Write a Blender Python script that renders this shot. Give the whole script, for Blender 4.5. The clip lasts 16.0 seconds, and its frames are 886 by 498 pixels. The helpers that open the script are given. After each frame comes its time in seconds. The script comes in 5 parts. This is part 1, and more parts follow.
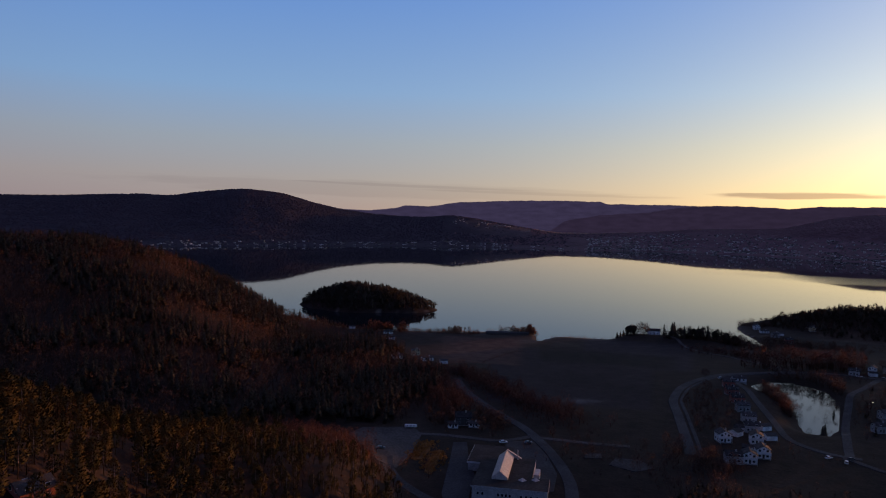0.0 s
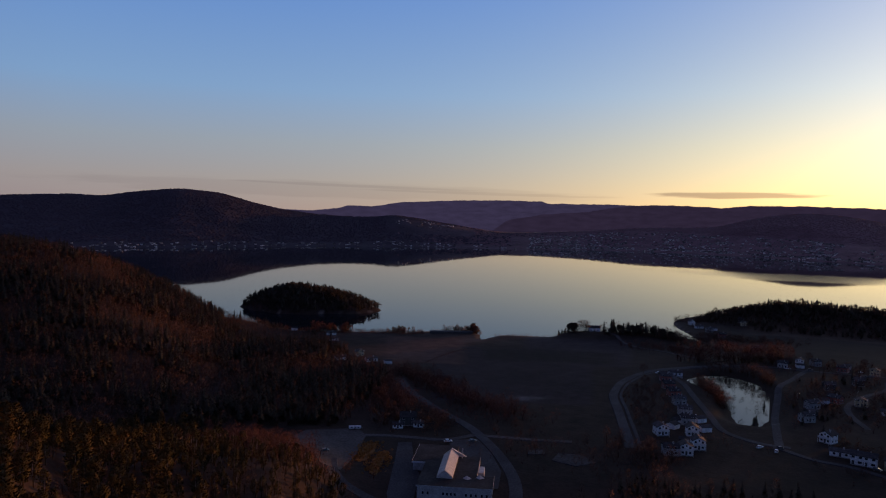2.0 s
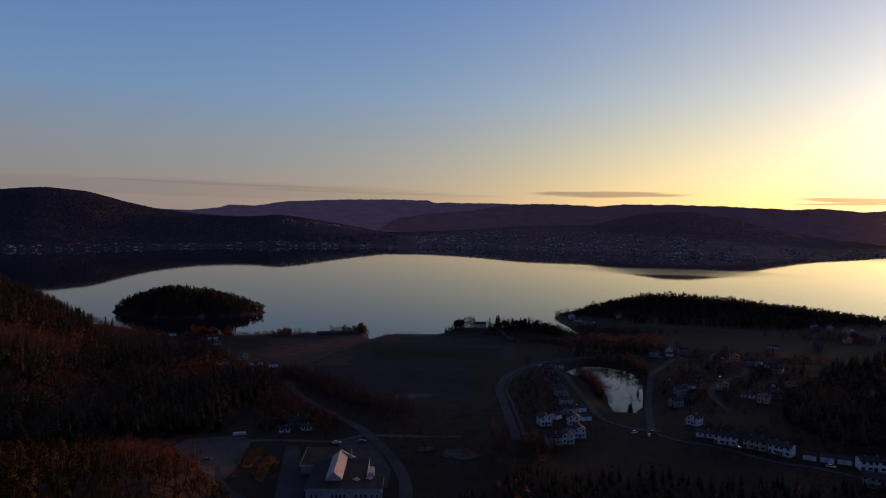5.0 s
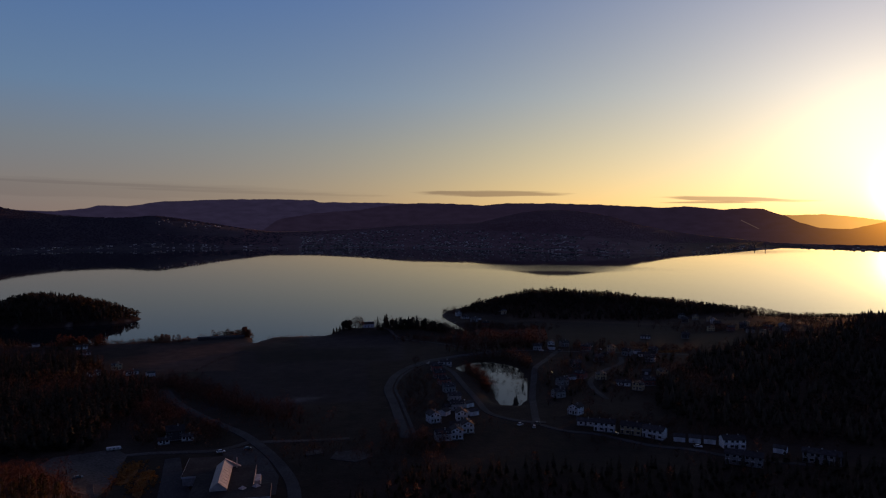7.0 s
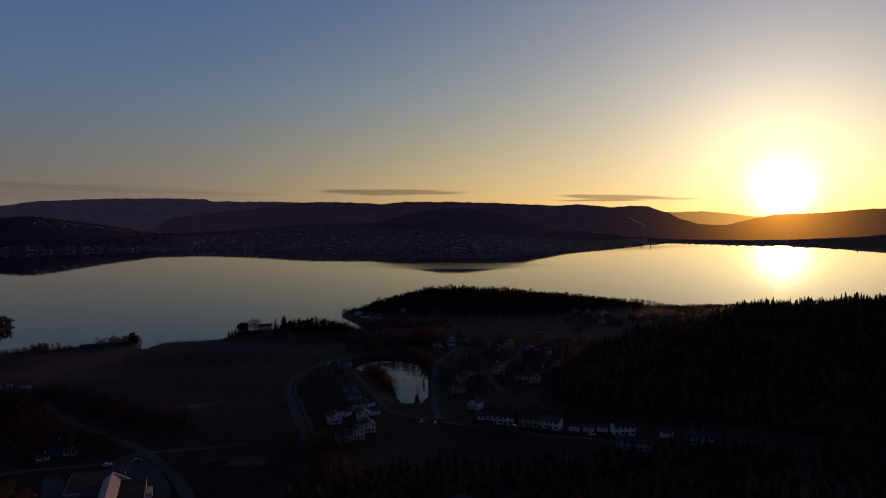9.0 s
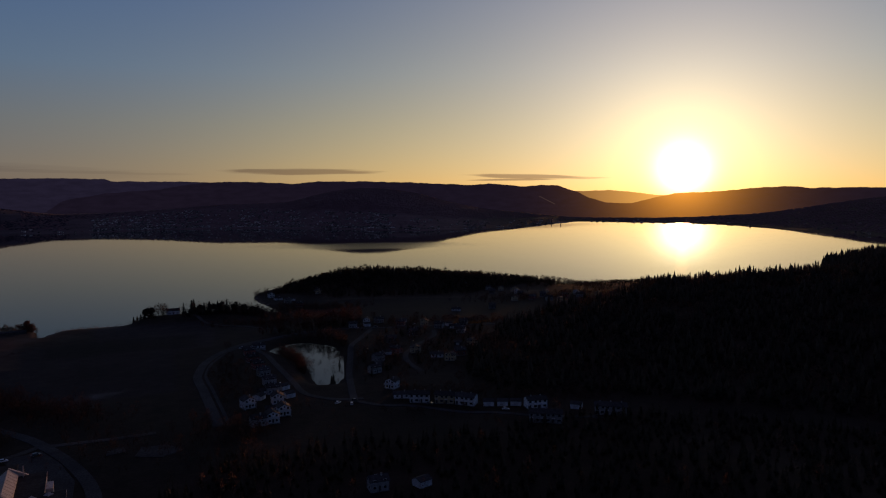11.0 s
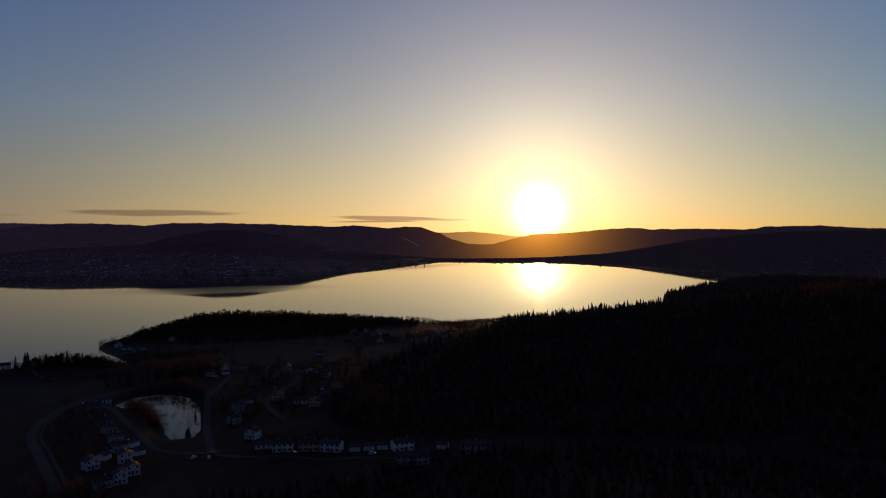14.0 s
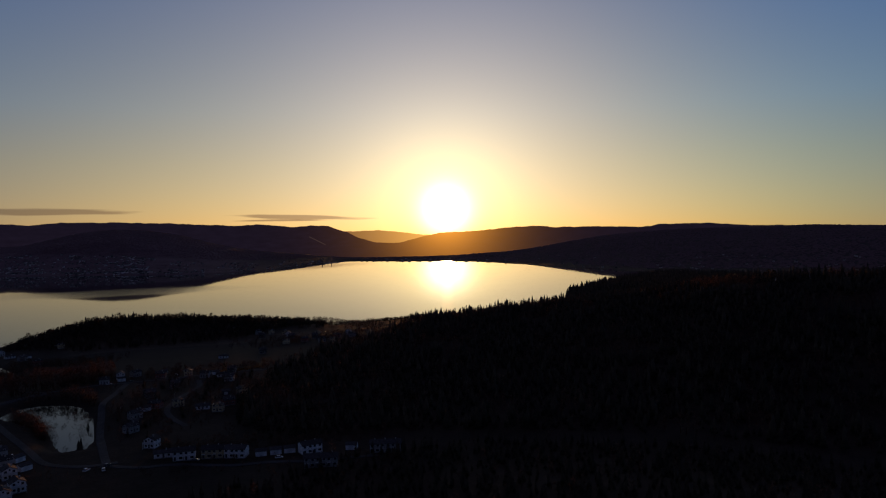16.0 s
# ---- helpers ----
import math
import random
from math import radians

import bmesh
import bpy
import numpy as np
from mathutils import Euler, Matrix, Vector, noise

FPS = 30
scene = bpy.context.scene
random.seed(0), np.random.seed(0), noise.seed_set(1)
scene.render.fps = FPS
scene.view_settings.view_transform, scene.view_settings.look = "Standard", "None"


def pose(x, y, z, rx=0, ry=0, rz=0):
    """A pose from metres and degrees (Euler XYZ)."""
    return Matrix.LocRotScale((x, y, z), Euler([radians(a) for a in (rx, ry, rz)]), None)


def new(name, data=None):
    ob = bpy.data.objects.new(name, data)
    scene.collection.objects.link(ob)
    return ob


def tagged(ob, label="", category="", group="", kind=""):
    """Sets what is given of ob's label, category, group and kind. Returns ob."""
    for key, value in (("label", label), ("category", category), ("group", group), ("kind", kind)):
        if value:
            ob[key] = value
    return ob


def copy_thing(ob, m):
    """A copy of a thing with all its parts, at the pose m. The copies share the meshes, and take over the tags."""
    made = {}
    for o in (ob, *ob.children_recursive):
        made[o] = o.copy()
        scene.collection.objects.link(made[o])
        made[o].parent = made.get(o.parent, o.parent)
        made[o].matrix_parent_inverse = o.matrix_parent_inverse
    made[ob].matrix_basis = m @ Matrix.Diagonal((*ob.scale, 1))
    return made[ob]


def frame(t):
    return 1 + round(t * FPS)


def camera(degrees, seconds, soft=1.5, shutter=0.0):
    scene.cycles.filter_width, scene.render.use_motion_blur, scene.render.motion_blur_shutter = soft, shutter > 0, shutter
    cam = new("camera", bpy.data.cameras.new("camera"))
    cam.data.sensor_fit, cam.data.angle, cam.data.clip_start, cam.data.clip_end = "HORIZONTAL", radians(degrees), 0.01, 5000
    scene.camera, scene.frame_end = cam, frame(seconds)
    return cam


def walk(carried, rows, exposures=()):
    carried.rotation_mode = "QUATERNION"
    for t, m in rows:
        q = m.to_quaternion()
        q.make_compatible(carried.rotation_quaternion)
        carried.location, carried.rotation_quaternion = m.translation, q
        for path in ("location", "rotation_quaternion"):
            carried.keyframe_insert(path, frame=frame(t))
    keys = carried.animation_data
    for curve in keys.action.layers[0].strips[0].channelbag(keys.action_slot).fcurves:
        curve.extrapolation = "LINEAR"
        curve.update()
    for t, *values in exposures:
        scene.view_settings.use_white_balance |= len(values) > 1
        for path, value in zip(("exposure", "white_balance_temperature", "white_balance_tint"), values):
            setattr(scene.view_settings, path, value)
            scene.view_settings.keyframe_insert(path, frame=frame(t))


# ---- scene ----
# ---- the camera: a slow turn to the right, hovering over the land ----
PATH = (
    (0, 87.750, -1.429, 0.056),
    (0.5, 87.776, -1.377, -0.997),
    (1, 87.814, -1.211, -2.180),
    (1.5, 87.799, -1.319, -3.343),
    (2, 87.841, -1.213, -4.515),
    (2.5, 87.869, -1.159, -5.599),
    (3, 87.862, -1.197, -6.644),
    (3.5, 87.881, -1.036, -8.085),
    (4, 87.888, -0.976, -9.714),
    (6.5, 87.976, -0.490, -20.477),
    (7, 87.970, -0.345, -22.749),
    (7.5, 87.955, -0.287, -24.854),
    (8, 87.944, -0.146, -26.954),
    (8.5, 87.927, -0.081, -29.015),
    (9, 87.878, 0.068, -30.873),
    (9.5, 87.824, 0.171, -32.786),
    (9.7, 87.800, 0.191, -33.536),
    (11.8, 85.383, 0.424, -40.094),
    (12, 85.383, 0.444, -40.694),
    (12.3, 85.430, 0.468, -41.650),
    (12.4, 85.660, 0.477, -41.968),
    (12.5, 86.077, 0.485, -42.287),
    (12.6, 86.620, 0.474, -42.706),
    (12.7, 87.300, 0.463, -43.125),
    (12.8, 88.030, 0.452, -43.545),
    (12.9, 88.830, 0.440, -43.964),
    (13, 89.558, 0.428, -44.384),
    (13.2, 89.540, 0.467, -45.238),
    (13.5, 89.508, 0.528, -46.520),
    (14, 89.471, 0.627, -48.683),
    (14.5, 89.443, 0.678, -50.940),
    (15, 89.365, 0.805, -53.147),
    (15.5, 89.310, 0.906, -54.866),
    (16, 89.242, 1.030, -56.132),
)
cam = camera(63.9, 16.0, 1.1)
walk(cam, [(t, pose(0, 0, 122.0, rx, ry, rz)) for t, rx, ry, rz in PATH],
     exposures=((0.0, 1.52), (4.0, 1.24), (6.5, 0.75), (8.5, 0.25), (9.5, 0.08), (12.5, 0.04), (16.0, 0.04)))

# ---- sky, sun ----
SUN_AZ, SUN_EL, LAMP_EL = 56.4, 2.4, 1.6
world = bpy.data.worlds.new("evening_sky")
scene.world = world
world.use_nodes = True
wt = world.node_tree
wt.nodes.clear()


def wn(kind, **props):
    n = wt.nodes.new(kind)
    for k, v in props.items():
        if k == "operation":
            n.operation = v
        elif k == "blend_type":
            n.blend_type = v
    return n


def wire(a, socket):
    if isinstance(a, (int, float)):
        socket.default_value = a
    elif isinstance(a, tuple):
        socket.default_value = a
    else:
        wt.links.new(a, socket)


def wmath(op, a, b=0.0, c=0.0):
    n = wn("ShaderNodeMath", operation=op)
    wire(a, n.inputs[0]), wire(b, n.inputs[1]), wire(c, n.inputs[2])
    return n.outputs[0]


def wmix(fac, a, b, how="MIX"):
    n = wt.nodes.new("ShaderNodeMix")
    n.data_type, n.blend_type = "RGBA", how
    wire(fac, n.inputs[0]), wire(a, n.inputs[6]), wire(b, n.inputs[7])
    return n.outputs[2]


def wramp(fac, stops, grey=False):
    n = wt.nodes.new("ShaderNodeValToRGB")
    e = n.color_ramp.elements
    while len(e) < len(stops):
        e.new(0.5)
    for el, (p, c) in zip(e, stops):
        el.position, el.color = p, ((c, c, c, 1) if grey else (*c, 1))
    wt.links.new(fac, n.inputs[0])
    return n.outputs[0]


sd = Vector((math.sin(radians(SUN_AZ)) * math.cos(radians(SUN_EL)), math.cos(radians(SUN_AZ)) * math.cos(radians(SUN_EL)), math.sin(radians(SUN_EL))))
co = wt.nodes.new("ShaderNodeTexCoord").outputs["Generated"]
sep = wt.nodes.new("ShaderNodeSeparateXYZ")
wt.links.new(co, sep.inputs[0])
w_el = wmath("DEGREES", wmath("ARCSINE", sep.outputs[2]))
w_az = wmath("DEGREES", wmath("ARCTAN2", sep.outputs[0], sep.outputs[1]))
dot = wt.nodes.new("ShaderNodeVectorMath")
dot.operation = "DOT_PRODUCT"
wt.links.new(co, dot.inputs[0])
dot.inputs[1].default_value = sd
w_ang = wmath("DEGREES", wmath("ARCCOSINE", wmath("MINIMUM", dot.outputs["Value"], 0.9999999)))
# dusk: deep blue aloft, mauve at the horizon, a warm fan towards the sun
nish = wt.nodes.new("ShaderNodeTexSky")
nish.sky_type, nish.sun_disc = "NISHITA", False
nish.sun_elevation, nish.sun_rotation = radians(SUN_EL), radians(SUN_AZ)
nish.altitude, nish.air_density, nish.dust_density, nish.ozone_density = 120, 1.0, 0.6, 4.0
w_up = wmath("DIVIDE", wmath("MAXIMUM", w_el, 0.0), 90.0)
dome = wramp(w_up, [(0.0, (0.106, 0.086, 0.100)), (0.033, (0.120, 0.106, 0.112)), (0.067, (0.107, 0.121, 0.145)), (0.111, (0.077, 0.130, 0.215)),
                    (0.22, (0.038, 0.090, 0.230)), (0.42, (0.038, 0.037, 0.084)), (1.0, (0.025, 0.021, 0.040))])
dome = wmix(0.12, dome, wmix(1.0, nish.outputs[0], (0.1, 0.1, 0.12, 1), "MULTIPLY"))
fan = wmath("DIVIDE", 1.0, wmath("ADD", 1.0, wmath("POWER", wmath("DIVIDE", w_ang, 33.0), 4.0)))
dome = wmix(wmath("MULTIPLY", fan, 0.9), dome, wmix(1.0, dome, (0.97, 0.91, 0.80, 1), "MULTIPLY"))


def add(col, tint, amount):
    return wmix(1.0, col, wmix(1.0, tint, amount, "MULTIPLY"), "ADD")


def falloff(deg):
    return wmath("EXPONENT", wmath("DIVIDE", w_ang, -deg))


low = wmath("EXPONENT", wmath("DIVIDE", wmath("MAXIMUM", w_el, 0.0), -6.5))
lowest = wmath("EXPONENT", wmath("DIVIDE", wmath("MAXIMUM", w_el, 0.0), -3.0))
open_sky = add(dome, wmix(lowest, (0.97, 0.80, 0.27, 1), (1.0, 0.49, 0.035, 1)), wmath("MULTIPLY", wmath("MULTIPLY", fan, low), 0.66))
open_sky = add(open_sky, (0.84, 0.63, 0.53, 1), falloff(9.4))
open_sky = add(open_sky, (0.055, 0.070, 0.088, 1), falloff(24.0))
open_sky = add(open_sky, (1.05, 0.82, 0.13, 1), falloff(3.4))
wide = wmath("DIVIDE", 1.0, wmath("ADD", 1.0, wmath("POWER", wmath("DIVIDE", w_ang, 34.0), 4.0)))
open_sky = wmix(wmath("MULTIPLY", wide, lowest), open_sky, wmix(1.0, open_sky, (1.0, 0.86, 0.45, 1), "MULTIPLY"))
away = wt.nodes.new("ShaderNodeMapRange")
wire(w_ang, away.inputs[0])
away.inputs[1].default_value, away.inputs[2].default_value, away.inputs[3].default_value, away.inputs[4].default_value = 80.0, 140.0, 0.0, 1.0
open_sky = wmix(away.outputs[0], open_sky, wmix(1.0, open_sky, (0.76, 0.66, 0.74, 1), "MULTIPLY"))
# colder to the north-east of the sun
cold = wt.nodes.new("ShaderNodeMapRange")
cold.interpolation_type = "SMOOTHSTEP"
wire(w_az, cold.inputs[0])
cold.inputs[1].default_value, cold.inputs[2].default_value = 64.0, 88.0
open_sky = wmix(cold.outputs[0], open_sky, wmix(1.0, open_sky, (0.80, 1.0, 1.16, 1), "MULTIPLY"))
# the low sun, drowned in its own haze
disc = wmath("EXPONENT", wmath("MULTIPLY", wmath("POWER", wmath("DIVIDE", w_ang, 1.62), 2.0), -1.0))
open_sky = add(open_sky, (1.15, 1.05, 0.90, 1), wmath("MULTIPLY", disc, 1.7))

# thin bands of evening cloud low over the ridges
cn = wt.nodes.new("ShaderNodeTexNoise")
cn.noise_dimensions = "2D"
cv = wt.nodes.new("ShaderNodeCombineXYZ")
wire(wmath("MULTIPLY", w_az, 0.22), cv.inputs[0]), wire(wmath("MULTIPLY", w_el, 3.2), cv.inputs[1])
wt.links.new(cv.outputs[0], cn.inputs["Vector"])
cn.inputs["Scale"].default_value, cn.inputs["Detail"].default_value = 1.0, 6.0


def cloud_band(col, az, el, half_az, half_el, dark, tilt=0.0):
    u = wmath("DIVIDE", wmath("SUBTRACT", w_az, az), half_az)
    v = wmath("DIVIDE", wmath("SUBTRACT", wmath("SUBTRACT", w_el, el), wmath("MULTIPLY", wmath("SUBTRACT", w_az, az), tilt)), half_el)
    q = wmath("ADD", wmath("MULTIPLY", u, u), wmath("MULTIPLY", v, v))
    body = wmath("SUBTRACT", wmath("SUBTRACT", 1.35, q), wmath("MULTIPLY", cn.outputs[0], 1.0))
    n = wt.nodes.new("ShaderNodeMapRange")
    n.interpolation_type = "SMOOTHSTEP"
    wire(body, n.inputs[0])
    n.inputs[1].default_value, n.inputs[2].default_value = 0.0, 0.55
    return wmix(wmath("MULTIPLY", n.outputs[0], dark), col, wmix(1.0, col, (0.40, 0.36, 0.42, 1), "MULTIPLY"))


open_sky = cloud_band(open_sky, 26.4, 2.44, 7.2, 0.30, 0.72)
open_sky = cloud_band(open_sky, 44.9, 1.98, 6.4, 0.22, 0.8, -0.03)
open_sky = cloud_band(open_sky, 43.5, 1.74, 4.6, 0.10, 0.8)
open_sky = cloud_band(open_sky, -4.0, 2.35, 26.0, 0.85, 0.14, -0.012)
open_sky = cloud_band(open_sky, -3.0, 2.75, 12.0, 0.16, 0.16, -0.02)
open_sky = cloud_band(open_sky, 8.0, 2.35, 13.0, 0.15, 0.16, -0.015)

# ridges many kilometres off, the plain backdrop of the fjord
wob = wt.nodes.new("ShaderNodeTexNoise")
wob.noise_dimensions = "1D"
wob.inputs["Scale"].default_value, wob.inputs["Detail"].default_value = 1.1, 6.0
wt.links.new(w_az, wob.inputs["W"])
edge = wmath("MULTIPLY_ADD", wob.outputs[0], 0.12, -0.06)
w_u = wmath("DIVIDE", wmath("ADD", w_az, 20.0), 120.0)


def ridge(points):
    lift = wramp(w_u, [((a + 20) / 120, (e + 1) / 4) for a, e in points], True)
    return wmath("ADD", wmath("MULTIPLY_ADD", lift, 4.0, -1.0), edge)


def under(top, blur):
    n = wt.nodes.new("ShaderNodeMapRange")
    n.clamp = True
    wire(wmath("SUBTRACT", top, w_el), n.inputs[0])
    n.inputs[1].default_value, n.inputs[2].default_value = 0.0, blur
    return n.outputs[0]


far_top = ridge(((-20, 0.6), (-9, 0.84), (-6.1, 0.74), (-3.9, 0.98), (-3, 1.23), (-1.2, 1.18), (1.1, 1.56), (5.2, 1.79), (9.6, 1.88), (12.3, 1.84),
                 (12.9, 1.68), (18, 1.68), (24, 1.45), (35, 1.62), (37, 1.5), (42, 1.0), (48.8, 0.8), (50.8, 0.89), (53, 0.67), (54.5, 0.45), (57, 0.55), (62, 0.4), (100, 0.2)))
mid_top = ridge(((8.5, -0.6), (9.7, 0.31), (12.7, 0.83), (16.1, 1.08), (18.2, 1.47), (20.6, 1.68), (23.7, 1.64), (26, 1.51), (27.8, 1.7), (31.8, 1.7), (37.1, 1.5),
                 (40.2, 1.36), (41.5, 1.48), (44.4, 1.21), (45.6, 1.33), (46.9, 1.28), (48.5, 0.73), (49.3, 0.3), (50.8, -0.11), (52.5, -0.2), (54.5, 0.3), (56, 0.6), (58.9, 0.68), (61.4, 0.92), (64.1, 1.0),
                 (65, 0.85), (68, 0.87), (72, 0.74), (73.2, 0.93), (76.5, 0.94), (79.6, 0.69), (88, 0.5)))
# glow of the hazy air near the sun, painted into the ridges below
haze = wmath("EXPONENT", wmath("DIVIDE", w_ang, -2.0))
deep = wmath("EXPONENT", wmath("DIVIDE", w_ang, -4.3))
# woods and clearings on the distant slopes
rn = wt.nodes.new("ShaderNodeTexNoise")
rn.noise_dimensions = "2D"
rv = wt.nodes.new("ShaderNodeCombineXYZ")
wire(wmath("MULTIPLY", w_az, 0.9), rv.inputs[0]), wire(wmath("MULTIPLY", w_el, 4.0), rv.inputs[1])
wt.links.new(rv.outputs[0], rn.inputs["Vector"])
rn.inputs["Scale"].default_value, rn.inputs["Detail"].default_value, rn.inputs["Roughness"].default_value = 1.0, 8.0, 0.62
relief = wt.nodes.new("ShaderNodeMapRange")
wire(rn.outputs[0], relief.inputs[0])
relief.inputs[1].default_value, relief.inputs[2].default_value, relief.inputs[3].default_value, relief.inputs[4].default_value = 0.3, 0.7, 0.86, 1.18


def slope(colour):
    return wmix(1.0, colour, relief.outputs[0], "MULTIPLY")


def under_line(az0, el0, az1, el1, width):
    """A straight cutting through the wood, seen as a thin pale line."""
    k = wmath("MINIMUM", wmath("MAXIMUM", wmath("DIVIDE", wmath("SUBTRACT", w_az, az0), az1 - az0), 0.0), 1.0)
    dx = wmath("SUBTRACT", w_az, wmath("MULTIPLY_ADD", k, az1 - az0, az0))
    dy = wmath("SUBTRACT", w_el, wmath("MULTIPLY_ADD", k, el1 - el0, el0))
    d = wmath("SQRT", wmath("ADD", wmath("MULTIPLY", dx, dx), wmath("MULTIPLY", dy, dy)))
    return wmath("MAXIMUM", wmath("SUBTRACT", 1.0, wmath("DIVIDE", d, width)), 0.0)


# both ridge colours also carry the purple of the distant air
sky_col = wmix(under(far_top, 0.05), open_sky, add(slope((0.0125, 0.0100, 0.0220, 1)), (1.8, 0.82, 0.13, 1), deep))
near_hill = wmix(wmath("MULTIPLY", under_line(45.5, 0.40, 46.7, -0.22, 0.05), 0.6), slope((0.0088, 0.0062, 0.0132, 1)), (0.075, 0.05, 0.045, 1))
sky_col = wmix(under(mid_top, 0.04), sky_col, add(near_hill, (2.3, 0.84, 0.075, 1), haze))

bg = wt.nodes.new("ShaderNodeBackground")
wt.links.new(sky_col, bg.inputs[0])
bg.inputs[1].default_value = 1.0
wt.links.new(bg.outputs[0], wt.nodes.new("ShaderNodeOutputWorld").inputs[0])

lamp = bpy.data.lights.new("sun", "SUN")
lamp.energy, lamp.angle, lamp.color = 1.35, radians(1.0), (1.0, 0.4, 0.14)
sun_ob = new("sun", lamp)
sun_ob.matrix_world = pose(0, 0, 900, 90 - LAMP_EL, 0, 180 - SUN_AZ)


# ---- materials ----
def material(name, rough=0.9):
    m = bpy.data.materials.new(name)
    m.use_nodes = True
    b = m.node_tree.nodes["Principled BSDF"]
    b.inputs["Roughness"].default_value = rough
    b.inputs["Specular IOR Level"].default_value = 0.5 if rough < 0.8 else 0.08
    return m, m.node_tree, b


def mixed(name, a, b, scale, rough=0.9, detail=6.0, bump=0.0, bump_scale=None, island=0.0, contrast=(0.35, 0.65), obj_random=0.0, coord="Object", fine=None):
    """A surface that wanders between two colours at one scale and, with fine, at a second one; island: light and dark from piece to piece."""
    m, t, s = material(name, rough)
    tc = t.nodes.new("ShaderNodeTexCoord").outputs[coord]
    n = t.nodes.new("ShaderNodeTexNoise")
    n.inputs["Scale"].default_value, n.inputs["Detail"].default_value = scale, detail
    t.links.new(tc, n.inputs["Vector"])
    r = t.nodes.new("ShaderNodeMapRange")
    r.inputs[1].default_value, r.inputs[2].default_value = contrast
    t.links.new(n.outputs[0], r.inputs[0])
    mix = t.nodes.new("ShaderNodeMix")
    mix.data_type = "RGBA"
    mix.inputs[6].default_value, mix.inputs[7].default_value = (*a, 1), (*b, 1)
    t.links.new(r.outputs[0], mix.inputs[0])
    col = mix.outputs[2]
    if fine:
        n2 = t.nodes.new("ShaderNodeTexNoise")
        n2.inputs["Scale"].default_value, n2.inputs["Detail"].default_value = fine, 4.0
        t.links.new(tc, n2.inputs["Vector"])
        hs = t.nodes.new("ShaderNodeHueSaturation")
        mr = t.nodes.new("ShaderNodeMapRange")
        mr.inputs[1].default_value, mr.inputs[2].default_value, mr.inputs[3].default_value, mr.inputs[4].default_value = 0.3, 0.7, 0.6, 1.4
        t.links.new(n2.outputs[0], mr.inputs[0])
        t.links.new(mr.outputs[0], hs.inputs["Value"]), t.links.new(col, hs.inputs["Color"])
        col = hs.outputs[0]
    if island or obj_random:
        hs = t.nodes.new("ShaderNodeHueSaturation")
        src = t.nodes.new("ShaderNodeNewGeometry").outputs["Random Per Island"] if island else t.nodes.new("ShaderNodeObjectInfo").outputs["Random"]
        mr = t.nodes.new("ShaderNodeMapRange")
        k = island or obj_random
        mr.inputs[3].default_value, mr.inputs[4].default_value = 1 - k, 1 + k
        t.links.new(src, mr.inputs[0])
        t.links.new(mr.outputs[0], hs.inputs["Value"]), t.links.new(col, hs.inputs["Color"])
        col = hs.outputs[0]
    t.links.new(col, s.inputs["Base Color"])
    if bump:
        bn = t.nodes.new("ShaderNodeTexNoise")
        bn.inputs["Scale"].default_value, bn.inputs["Detail"].default_value = bump_scale or scale * 4, 5.0
        t.links.new(tc, bn.inputs["Vector"])
        bp = t.nodes.new("ShaderNodeBump")
        bp.inputs["Strength"].default_value, bp.inputs["Distance"].default_value = 0.6, bump
        t.links.new(bn.outputs[0], bp.inputs["Height"])
        t.links.new(bp.outputs[0], s.inputs["Normal"])
    return m


def water_material(name, wave, rough, colour, lane=None):
    m, t, s = material(name, rough)
    s.inputs["Base Color"].default_value = (*colour, 1)
    s.inputs["IOR"].default_value = 1.18
    tc = t.nodes.new("ShaderNodeTexCoord").outputs["Object"]
    n = t.nodes.new("ShaderNodeTexNoise")
    n.inputs["Scale"].default_value, n.inputs["Detail"].default_value = 0.05, 3.0
    t.links.new(tc, n.inputs["Vector"])
    bp = t.nodes.new("ShaderNodeBump")
    bp.inputs["Strength"].default_value, bp.inputs["Distance"].default_value = 1.0, wave
    t.links.new(n.outputs[0], bp.inputs["Height"])
    t.links.new(bp.outputs[0], s.inputs["Normal"])
    if lane:
        # a long lane that a light wind has ruffled: centre, half length and half width, turn
        mp = t.nodes.new("ShaderNodeMapping")
        mp.vector_type = "TEXTURE"
        mp.inputs["Location"].default_value, mp.inputs["Rotation"].default_value, mp.inputs["Scale"].default_value = (lane[0], lane[1], 0), (0, 0, radians(lane[4])), (lane[2], lane[3], 1)
        wob = t.nodes.new("ShaderNodeTexNoise")
        wob.inputs["Scale"].default_value, wob.inputs["Detail"].default_value = 0.004, 5.0
        t.links.new(tc, wob.inputs["Vector"]), t.links.new(tc, mp.inputs["Vector"])
        q = t.nodes.new("ShaderNodeVectorMath")
        q.operation = "LENGTH"
        t.links.new(mp.outputs[0], q.inputs[0])
        sm = t.nodes.new("ShaderNodeMath")
        sm.operation = "ADD"
        t.links.new(q.outputs["Value"], sm.inputs[0]), t.links.new(wob.outputs[0], sm.inputs[1])
        mr = t.nodes.new("ShaderNodeMapRange")
        mr.interpolation_type = "SMOOTHSTEP"
        mr.inputs[1].default_value, mr.inputs[2].default_value, mr.inputs[3].default_value, mr.inputs[4].default_value = 0.9, 1.6, lane[5], rough
        t.links.new(sm.outputs[0], mr.inputs[0]), t.links.new(mr.outputs[0], s.inputs["Roughness"])
    return m


